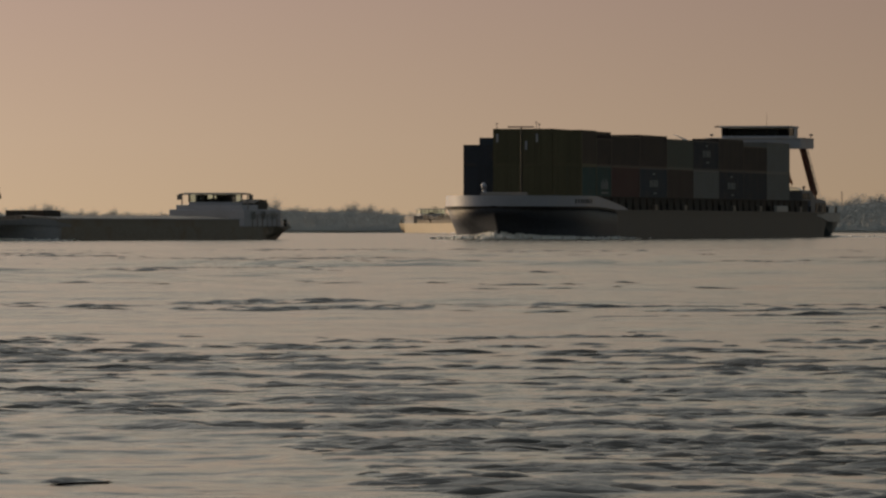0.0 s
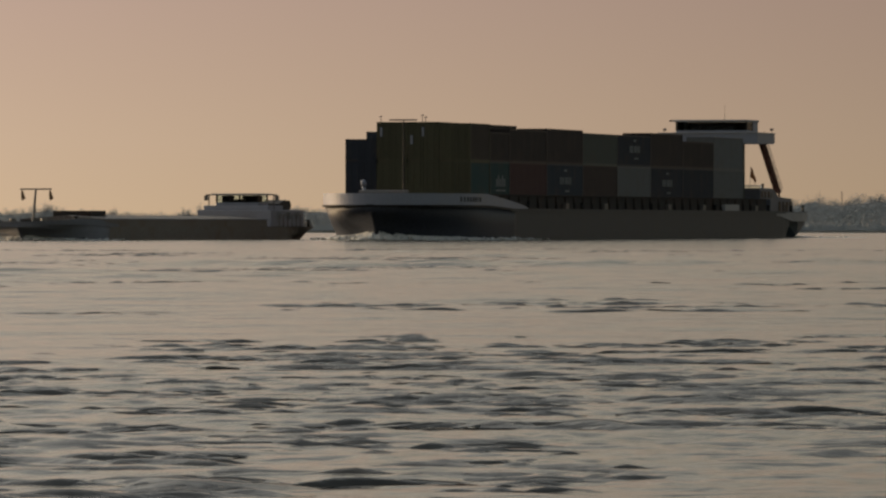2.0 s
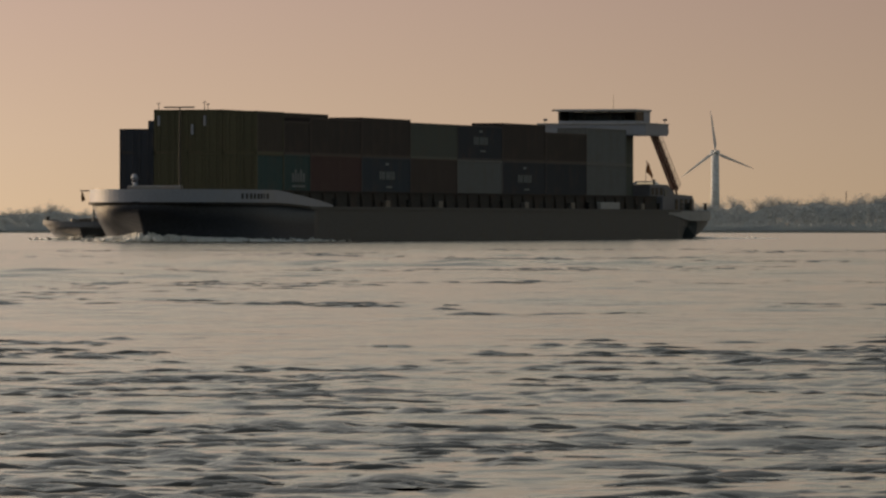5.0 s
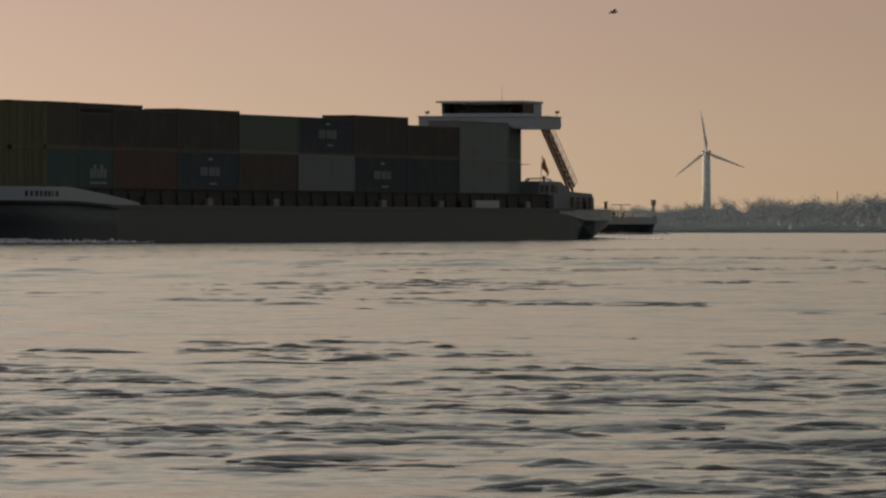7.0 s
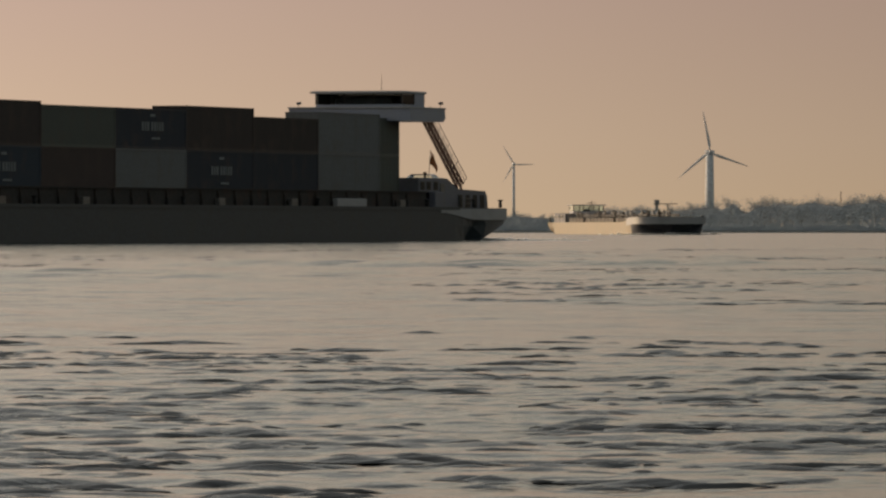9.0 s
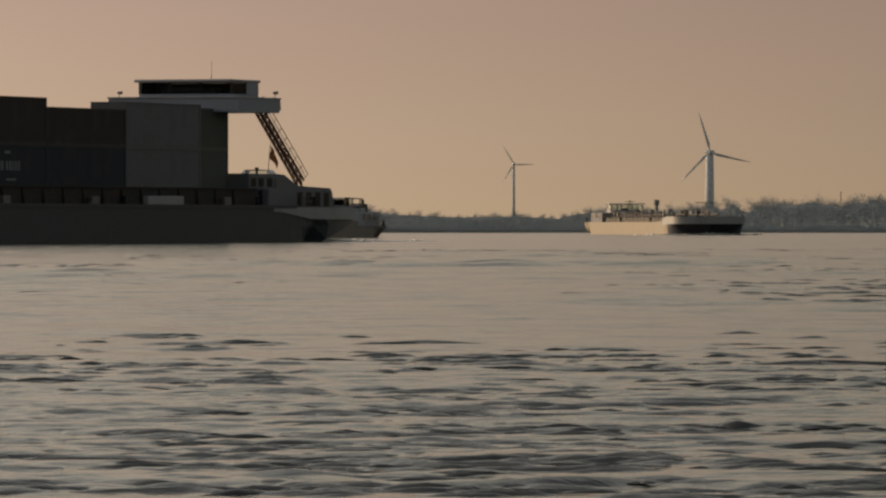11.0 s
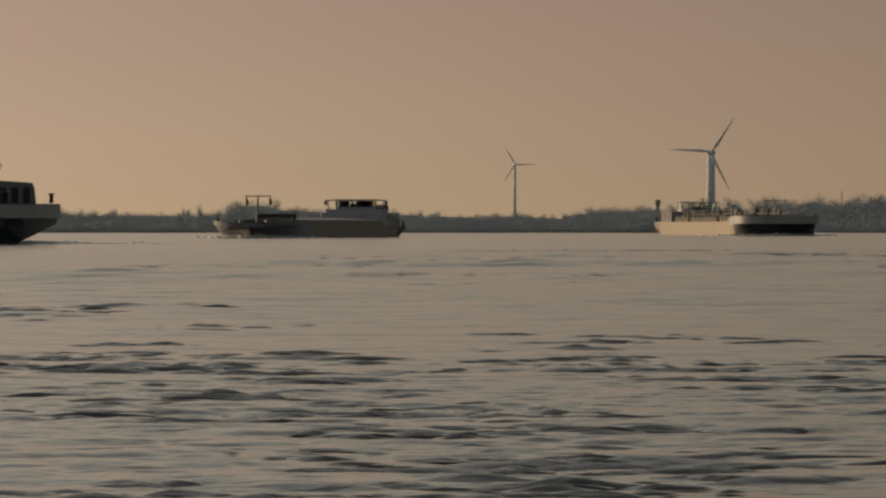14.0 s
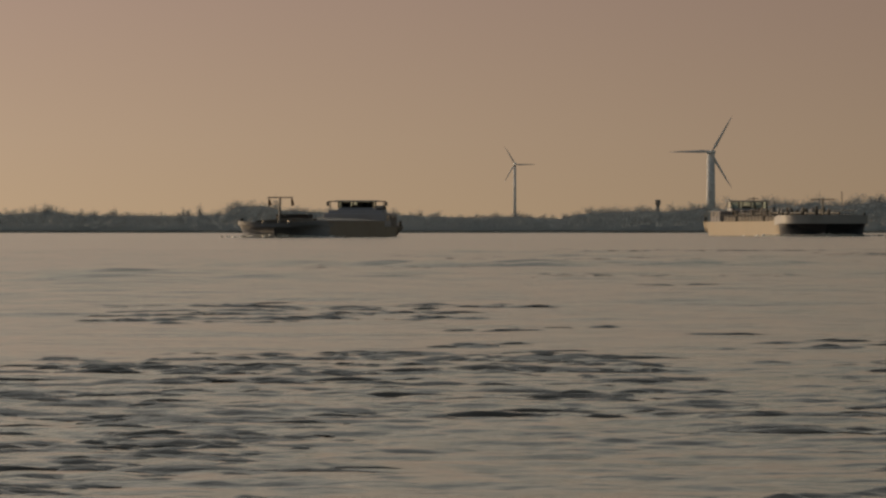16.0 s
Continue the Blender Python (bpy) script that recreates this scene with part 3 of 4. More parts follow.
def build_car():
    """A small car parked in the roof well."""
    car = new("car")
    tagged(car, "small silver car parked in a well on the deckhouse", "car")
    part("body", prism(bmesh.new(), ((-1.9, 0.25), (-1.95, 0.65), (-1.75, 0.85), (-0.9, 0.9), (1.0, 0.9), (1.8, 0.75), (1.95, 0.5), (1.9, 0.25)), "x", -0.8, 0.8), M["car"], car)
    part("roof", prism(bmesh.new(), ((-0.95, 1.32), (-0.8, 1.4), (0.5, 1.4), (0.7, 1.32)), "x", -0.66, 0.66), M["car"], car)
    part("window_pane", prism(bmesh.new(), ((-1.35, 0.9), (-0.93, 1.32), (0.68, 1.32), (1.1, 0.9)), "x", -0.7, 0.7), M["glass"], car)
    for y in (-1.2, 1.25):
        for s in (-0.78, 0.66):
            wb = bmesh.new()
            rod(wb, (s, y, 0.3), (s + 0.12, y, 0.3), 0.3, n=16)
            part("wheel", wb, M["black"], car)
    RIDERS.append((car, pose(-10.2, 2.3, 3.4)))
    return car


PORT = (  # length, lower colour, upper colour, upper height, lower print, upper print
    (6.06, "teal", "rust", 2.9, "", ""), (6.06, "teal", "maroon", 2.3, "block", ""), (12.19, "red", "maroon", 2.6, "", ""),
    (12.19, "blue", "maroon", 2.8, "name", ""), (12.19, "brown", "green", 2.6, "", ""), (12.19, "grey", "navy", 2.6, "", "name"),
    (12.19, "navy", "maroon", 2.9, "name", ""), (12.19, "navy", "maroon", 2.35, "", ""), (12.19, "grey", "grey", 2.85, "", ""), (6.06, "green", "green", 2.7, "", ""))


def build_containers():
    rng = random.Random(4)
    names = list(BOX_COLOURS)
    for col in range(4):
        v = 3.72 - col * 2.48
        u = 104.45
        for k, (ln, lo, up, uh, lp, upr) in enumerate(PORT):
            if col == 0:
                c0, c1, h1 = lo, up, uh
            elif col == 1 and k == 9:
                break
            elif col < 3:
                c0, c1, h1 = rng.choice(names), ("rust" if k in (1, 2) else rng.choice(names)), (3.0 if k < 3 else 2.7 if k == 3 else 2.6 if k != 6 else 2.7)
                if k == 0:
                    c0, c1 = "yellow", "yellow"
                if k >= 7:
                    h1 = 2.2
            else:
                c0, c1, h1 = "navy" if k == 0 else rng.choice(names), "navy" if k == 0 else rng.choice(names), 1.7 if k == 0 else 2.35
                h1 = 2.2 if k >= 7 else h1
            aft = 2.85 if k == 9 and col == 0 else 0.0
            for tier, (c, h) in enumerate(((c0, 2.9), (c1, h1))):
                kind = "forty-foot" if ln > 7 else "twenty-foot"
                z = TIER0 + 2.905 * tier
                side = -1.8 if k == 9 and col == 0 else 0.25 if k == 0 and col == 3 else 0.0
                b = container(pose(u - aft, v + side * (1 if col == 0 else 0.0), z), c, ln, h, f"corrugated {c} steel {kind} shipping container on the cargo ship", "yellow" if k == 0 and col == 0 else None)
                style = (lp, upr)[tier]
                if col == 0 and style:
                    print_bars(b, ln, h, style)
            u -= ln + 0.07


# ---- low cargo barge and tanker ----
def barge_wheelhouse(parent, x0, x1, hb, z0, z1, wall, screens=True):
    wh = part("wheelhouse", one_box(x0, x1, -hb, hb, z0, z0 + 0.25 * (z1 - z0), 0.02), wall, parent, "wheelhouse with windows all round")
    zw = z0 + 0.25 * (z1 - z0)
    part("roof", one_box(x0 - 0.25, x1 + 0.35, -hb - 0.3, hb + 0.3, z1 - 0.13, z1, 0.04), M["grey_paint"], wh)
    for x in (x0 + 0.05, x1 - 0.05):
        for y in (-hb + 0.05, -hb / 3, hb / 3, hb - 0.05):
            part("mullion", one_box(x - 0.05, x + 0.05, y - 0.06, y + 0.06, zw, z1 - 0.13), M["black"], wh)
        for i in range(3):
            y = -hb + 0.05 + (2 * hb - 0.1) * i / 3
            part("window_pane", one_box(x - 0.015, x + 0.015, y + 0.08, y + (2 * hb - 0.1) / 3 - 0.08, zw, z1 - 0.14), M["glass"], wh)
    for y in (-hb + 0.03, hb - 0.03):
        part("side_pane", one_box(x0 + 0.12, x1 - 0.12, y - 0.015, y + 0.015, zw, z1 - 0.14), M["glass"], wh)
    # added dark sheets block the sky behind the panes, with a bright gap between
    if screens:
        for a, b in ((0.0, 0.95), (-0.95, -0.38)):
            part("cabin_bulkhead", one_box((x0 + x1) / 2 - 0.1, (x0 + x1) / 2 - 0.04, hb * a, hb * b, z0, z1 - 0.16), M["cloth"], wh)
    part("helm", one_box((x0 + x1) / 2, (x0 + x1) / 2 + 0.5, -0.5, 0.4, z0, zw + 0.25, 0.04), M["cloth"], wh)
    return wh


def build_barge():
    """Low dry-cargo barge: bow mast, hatch covers, wheelhouse aft. Origin at midships on the water."""
    b = new("cargo_barge")
    tagged(b, "low grey dry-cargo barge with a bow mast", "ship")
    hull = Hull(-32.0, 31.5, 3.95, 1.0, bow=5.5, stern=6.0, bow_rise=0.2, bow_from=16, blunt=2.6)
    part("hull", hull.shell(-32.0, 22, 30), M["barge_grey"], b, "weathered grey-brown hull")
    part("bow", hull.shell(22, 31.5, 20), M["barge_bow"], b, "slate painted bow", True)
    part("bulwark", hull.band(20, 31.5, lambda u: 1.0 + 0.15 * smooth_step(20, 30, u), lambda u: 1.2 + 0.4 * smooth_step(20, 26, u) - 0.25 * smooth_step(28, 33, u), 0.05, 0.12, 24), M["barge_bow"], b)
    for s in (1, -1):
        part("coaming", one_box(-20, 21, s * 3.3 - 0.05, s * 3.3 + 0.05, 1.0, 1.55), M["barge_grey"], b)
    for i in range(7):
        x0 = -19.8 + i * 5.8
        part("hatch_cover", prism(bmesh.new(), ((-3.3, 1.5), (-3.3, 1.6), (0, 1.85), (3.3, 1.6), (3.3, 1.5)), "x", x0, x0 + 5.5), M["steel"], b, "grey ridged hatch cover")
    part("spare_hatch", one_box(14.5, 18.0, -1.8, 1.2, 1.75, 2.2, 0.03), M["coaming"], b)
    mb = bmesh.new()
    rod(mb, (28.0, 0, 1.15), (27.3, 0, 3.78), 0.12, 0.08, 8)
    mast = part("mast", mb, M["steel"], b, "raked bow mast")
    part("crossbar", one_box(27.25, 27.37, -1.2, 1.2, 3.7, 3.8), M["steel"], mast)
    for y in (-1.1, 1.05):
        cb = bmesh.new()
        prism(cb, ((y, 3.68), (y + 0.12, 3.6), (y + 0.3, 3.05), (y + 0.02, 2.9), (y - 0.04, 3.3)), "x", 27.28, 27.31)
        part("flag", cb, M["flag"], mast)
    house = part("deckhouse", one_box(-31.0, -22.0, -3.1, 3.1, 1.0, 2.35, 0.06), M["house_blue"], b, "pale blue-grey aft deckhouse")
    part("upper_house", one_box(-26.5, -22.5, -2.7, 2.7, 2.35, 2.7, 0.04), M["house_blue"], house)
    for y in (-3.12, 3.12):
        for x in (-24, -26.5, -29):
            part("window_pane", one_box(x - 0.6, x + 0.6, y - 0.02, y + 0.02, 1.6, 2.2), M["glass"], house)
    barge_wheelhouse(b, -25.5, -22.8, 1.75, 2.7, 3.65, M["white"])
    for s in (1, -1):
        bm = bmesh.new()
        rod(bm, (-24, s * 1.9, 3.57), (-24, s * 2.95, 3.54), 0.06, n=6)
        rod(bm, (-24, s * 2.7, 2.3), (-24, s * 2.7, 3.55), 0.05, n=6)
        box(bm, -24.2, -23.9, s * 2.95 - 0.12, s * 2.95 + 0.12, 3.1, 3.5)
        part("radar_bracket", bm, M["steel"], b)
    for s in (1, -1):
        part("hatch_rail", one_box(-20.2, 21.2, s * 3.36 - 0.07, s * 3.36 + 0.07, 1.55, 1.62), M["white"], b, "pale worn coaming edge")
        rail = bmesh.new()
        rod(rail, (-31.6, s * 3.0, 1.95), (-22, s * 3.75, 1.95), 0.03, n=5)
        for i in range(7):
            rod(rail, (-31.6 + 1.6 * i, s * (3.0 + 0.125 * i), 1.0), (-31.6 + 1.6 * i, s * (3.0 + 0.125 * i), 1.95), 0.03, n=5)
        part("handrail", rail, M["steel"], b)
        wb = bmesh.new()
        rod(wb, (29.0, s * 1.2, 1.1), (29.0, s * 1.2, 1.6), 0.28, 0.24, 10)
        part("mooring_winch", wb, M["steel"], b)
    fb = bmesh.new()
    rod(fb, (-31.2, 0.0, 1.0), (-31.8, 0.0, 3.0), 0.035, n=6)
    prism(fb, ((-31.7, 2.9), (-32.1, 2.75), (-31.95, 2.1), (-31.55, 2.3)), "y", -0.01, 0.01)
    part("ensign_staff", fb, M["flag"], b)
    part("tender_boat", prism(bmesh.new(), ((-31.2, 2.75), (-30.8, 2.33), (-28.2, 2.33), (-27.7, 2.85), (-29.4, 3.15), (-30.8, 3.1)), "y", 0.4, 2.0), M["black"], b, "covered dark tender")
    bol = bollard()
    for x in (-31.0, 28.5):
        for s in (1, -1):
            shared("bollard", bol, b, pose(x, s * (hull.width(x) - 0.3), hull.top(x)))
    return b


def build_tanker():
    """Tank barge with an ochre hull and pipes on deck."""
    b = new("tank_barge")
    tagged(b, "ochre-hulled tank barge with dark bow and deck pipes", "ship")
    hull = Hull(-38, 40, 4.75, 1.6, bow=5.0, stern=6.0, bow_rise=0.3, bow_from=14, blunt=3.0)
    part("hull", hull.shell(-38, 34.5, 34), M["yellow_hull"], b, "ochre hull side")
    part("bow", hull.shell(34.5, 40, 16), M["hull_dark"], b, "dark bow plating", True)
    part("bulwark", hull.band(32, 40, lambda u: 1.2 + 0.15 * smooth_step(32, 38, u), lambda u: 1.85 + 0.4 * smooth_step(29, 36, u), 0.05, 0.12, 24), M["grey_paint"], b, "grey bow bulwark")
    part("trunk_deck", one_box(-24, 28, -3.6, 3.6, 1.55, 2.2, 0.05), M["deck"], b)
    rng = random.Random(7)
    for y in (-2.6, -1.2, 0.4, 1.8, 3.0):
        pb = bmesh.new()
        rod(pb, (-23, y, 2.5), (27, y, 2.5), 0.12, n=8)
        part("deck_pipe", pb, M["deck"], b)
    for i in range(40):
        x, y = -24 + i * 1.3, rng.uniform(-3.4, 3.4)
        vb = bmesh.new()
        rod(vb, (x, y, 2.2), (x, y, 2.9 + rng.random() * 0.35), 0.12, n=8)
        rod(vb, (x - 0.3, y, 2.75), (x + 0.3, y, 2.75), 0.18, n=8)
        part("valve", vb, (M["black"], M["steel"], M["deck"], M["grey_paint"])[i % 4], b)
    rail = bmesh.new()
    for s in (1, -1):
        for z in (2.3, 2.8):
            rod(rail, (-36, s * 4.3, z), (28, s * 4.6, z), 0.03, n=5)
        for i in range(22):
            rod(rail, (-36 + i * 3, s * 4.45, 1.55), (-36 + i * 3, s * 4.45, 2.65), 0.03, n=5)
    part("deck_rail", rail, M["black"], b)
    house = part("deckhouse", one_box(-36.8, -27, -3.7, 3.7, 1.55, 2.85, 0.06), M["slate"], b, "slate grey aft deckhouse")
    for s in (1, -1):
        for x in (-35.5, -33.5, -31.5, -29.5):
            part("window_pane", one_box(x - 0.6, x + 0.6, s * 3.7 - 0.03, s * 3.7 + 0.03, 2.2, 2.7), M["glass"], house)
    barge_wheelhouse(b, -33.5, -29.8, 2.1, 2.85, 4.05, M["house_blue"], False)
    mb = bmesh.new()
    rod(mb, (35.5, 0, 1.8), (35.5, 0, 4.0), 0.12, 0.08, 8)
    mast = part("mast", mb, M["steel"], b)
    part("crossbar", one_box(35.45, 35.57, -1.3, 1.3, 3.9, 4.0), M["steel"], mast)
    mb = bmesh.new()
    rod(mb, (-35, 1.2, 2.8), (-35, 1.2, 4.5), 0.07, n=6)
    rod(mb, (-35, 0.6, 4.3), (-35, 1.8, 4.3), 0.05, n=6)
    part("radar_mast", mb, M["steel"], b)
    part("stern_plate", one_box(-37.7, -36.9, -3.4, -2.4, 1.55, 2.7, 0.05), M["turbine"], b, "white stern locker")
    bol = bollard()
    for x in (-37.2, -5, 20, 36):
        for s in (1, -1):
            shared("bollard", bol, b, pose(x, s * (hull.width(x) - 0.3), hull.top(x)))
    return b


def foam_patch(label, hull, fore, aft, tall, seed, n=260, stern=False):
    """White water in one mesh: a ragged low ridge along the waterline, and loose splashes."""
    rng = random.Random(seed)
    bm = bmesh.new()
    line = [(fore - 0.1 * i, 2.6 + 0.035 * i) for i in range(int((fore - aft) / 0.1))] if stern else []
    if not stern:
        end, lead = hull.u1 - 2.4, hull.bow * 1.4
        raw = [(end - lead * (1 - math.cos(math.pi / 2 * k / 120)), hull.width(end - lead * (1 - math.cos(math.pi / 2 * k / 120)), True)) for k in range(121)]
        raw = [(end, 0.0)] + raw[1:] + [(end - lead - 0.2 * k, hull.hb) for k in range(1, 60)]
        for (u0, w0), (u1, w1) in zip(raw, raw[1:]):
            m = max(1, int(math.hypot(u1 - u0, w1 - w0) / 0.12))
            line += [(u0 + (u1 - u0) * j / m, w0 + (w1 - w0) * j / m) for j in range(m)]
        line = [p for p in line if p[0] > aft]
    if line:
        for s in (1, -1):
            prev = None
            for i in range(2, len(line) - 2):
                t = i / len(line)
                (u, w), (ua, wa), (ub, wb) = line[i], line[i - 2], line[i + 2]
                nrm = Vector((wb - wa, -(ub - ua))).normalized()
                p = Vector((u * 0.9, s * w * 0.9, seed))
                g = 0.65 + 0.4 * noise.noise(p * 0.45) + 0.15 * noise.noise(p * 1.2)
                h = tall * (1 - t) ** 2.0 * max(0.5 if t < 0.3 else 0.2, g) + 0.03
                d = 0.6 + 1.5 * t + 0.6 * noise.noise(p * 2.1)
                row = []
                for f, z in ((-0.2, h * 0.75), (0.35, h), (0.7, h * (0.55 + 0.05 * rng.random())), (1.0, -0.05)):
                    row.append(bm.verts.new((u + nrm.x * d * f, s * (w + nrm.y * d * f), z)))
                if prev:
                    for k in range(3):
                        bm.faces.new((prev[k], prev[k + 1], row[k + 1], row[k]))
                prev = row
    if not stern:
        # broken water heaped against the stem
        for _ in range(70):
            y, out = rng.gauss(0, 0.7), rng.random()
            h = tall * (1.15 - 0.6 * out) * math.exp(-(y / 1.3) ** 2) * rng.uniform(0.6, 1.05)
            m = pose(end + 0.1 + 1.1 * out, y, h * 0.4, rng.uniform(-15, 15), rng.uniform(-15, 15), rng.uniform(-40, 40)) @ Matrix.Diagonal((0.3, 0.26, h * 0.6 + 0.04, 1))
            bmesh.ops.create_icosphere(bm, subdivisions=2, radius=1, matrix=m)
    for _ in range(n):
        t = rng.random() ** 1.6
        u = fore - t * (fore - aft)
        if stern:
            y = rng.gauss(0, 1.8 + 1.5 * t)
        else:
            u, w = line[int(t * (len(line) - 1))]
            y = rng.choice((1, -1)) * (w + abs(rng.gauss(0, 0.3 + 1.2 * t)))
        s = tall * (1 - 0.85 * t) * rng.uniform(0.1, 0.4)
        r = rng.uniform(0.08, 0.2)
        m = pose(u + rng.uniform(0, 0.6), y, s * 0.25, rng.uniform(-25, 25), rng.uniform(-25, 25), rng.uniform(-30, 30)) @ Matrix.Diagonal((r * 3.5, r, s, 1))
        bmesh.ops.create_icosphere(bm, subdivisions=1, radius=1, matrix=m)
    name = "stern_wash" if stern else "bow_wave"
    ob = new(name, finish(name, bm, M["foam"], True))
    tagged(ob, label, "foam", kind="stuff")
    return ob


# ---- river, banks and far things ----
def build_water():
    near = np.exp(np.linspace(np.log(24), np.log(110), 950))
    middle = np.exp(np.linspace(np.log(110.3), np.log(330), 280))
    far = np.exp(np.linspace(np.log(334), np.log(4900), 90))
    ys = np.concatenate([[-20, 0, 10, 20], near, middle, far])
    cols = np.linspace(-1, 1, 340)
    half = 0.063 * np.maximum(ys, 18) + 2.6
    X = cols[None, :] * half[:, None]
    # outer wings run out to the sides
    X = np.concatenate([np.full((len(ys), 1), -4000.0), X, np.full((len(ys), 1), 4000.0)], 1)
    Y = np.repeat(ys[:, None], X.shape[1], 1)
    rng = np.random.default_rng(3)
    step = np.gradient(ys)[:, None]
    dx = (half * 2 / 350)[:, None]

    def patch(sx, sy, n, seed):
        r = np.random.default_rng(seed)
        z = 0
        for _ in range(n):
            a, k = r.uniform(0, 6.28, 2), r.uniform(0.4, 1.6, 2)
            z = z + np.sin(X / sx * k[0] + a[0] + np.sin(Y / sy * k[1] + a[1]) * 1.5) * np.sin(Y / sy * k[1] * 1.3 + a[0] + a[1])
        return z / n
    rough = np.clip(0.7 + 0.8 * patch(1.2, 3.0, 6, 1) + 0.6 * patch(6, 12, 5, 5), 0.12, 1.25)
    streak = np.clip(patch(9, 5.5, 6, 2) * 2.2 - 0.35, 0, 1)
    band = 0.28 + 0.95 * np.exp(-((Y - 45) / 12.0) ** 2) + 0.52 / (1 + np.exp((Y - 50) / 4.0))
    amp = rough * band
    Z = np.zeros_like(X)
    for i in range(96):
        lam = 0.14 * (0.9 / 0.14) ** rng.random()
        ang = rng.normal(0, 0.75) + np.pi / 2
        k = 2 * np.pi / lam
        fade = np.clip((lam / (2.6 * np.maximum(step * abs(np.sin(ang)), dx * abs(np.cos(ang)))) - 0.6) / 0.8, 0, 1)
        ph = k * (np.cos(ang) * X + np.sin(ang) * Y) + rng.uniform(0, 6.28)
        Z += fade * lam * 0.0018 * np.sin(ph + 0.5 * np.sin(ph))
    long = np.zeros_like(X)
    for i in range(40):
        lam = 1.1 * (4.0 / 1.1) ** rng.random()
        ang = rng.normal(0, 0.5) + np.pi / 2
        long += lam * 0.0042 * np.sin(2 * np.pi / lam * (np.cos(ang) * X + np.sin(ang) * Y) + rng.uniform(0, 6.28)) * np.clip(lam / (2.4 * step) - 0.5, 0, 1)
    dev = Z[400:900].std()
    Z = 1.9 * dev * np.tanh(Z / (1.9 * dev)) * amp
    far_chop = np.clip((Y - 62) / 30, 0, 1)
    Z += long * (0.16 + far_chop * (0.15 + 1.4 * streak + 0.5 * np.exp(-((Y - 150) / 20.0) ** 2) * np.clip(patch(16, 9, 5, 8) + 0.4, 0, 1)))
    Z[:, 0] = Z[:, -1] = 0
    Z -= 0.004
    n, m = X.shape
    me = bpy.data.meshes.new("water")
    me.vertices.add(n * m)
    me.vertices.foreach_set("co", np.stack([X, Y, Z], -1).ravel())
    i = (np.arange(n - 1)[:, None] * m + np.arange(m - 1)[None, :]).ravel()
    quads = np.stack([i, i + 1, i + m + 1, i + m], -1)
    me.loops.add(quads.size)
    me.loops.foreach_set("vertex_index", quads.ravel())
    me.polygons.add(len(quads))
    me.polygons.foreach_set("loop_start", np.arange(len(quads)) * 4)
    me.polygons.foreach_set("use_smooth", np.ones(len(quads), bool))
    me.update(calc_edges=True)
    me.materials.append(M["water"])
    ob = new("water", me)
    tagged(ob, "wide grey-brown river with choppy ripples", "water", kind="structure")
    return ob


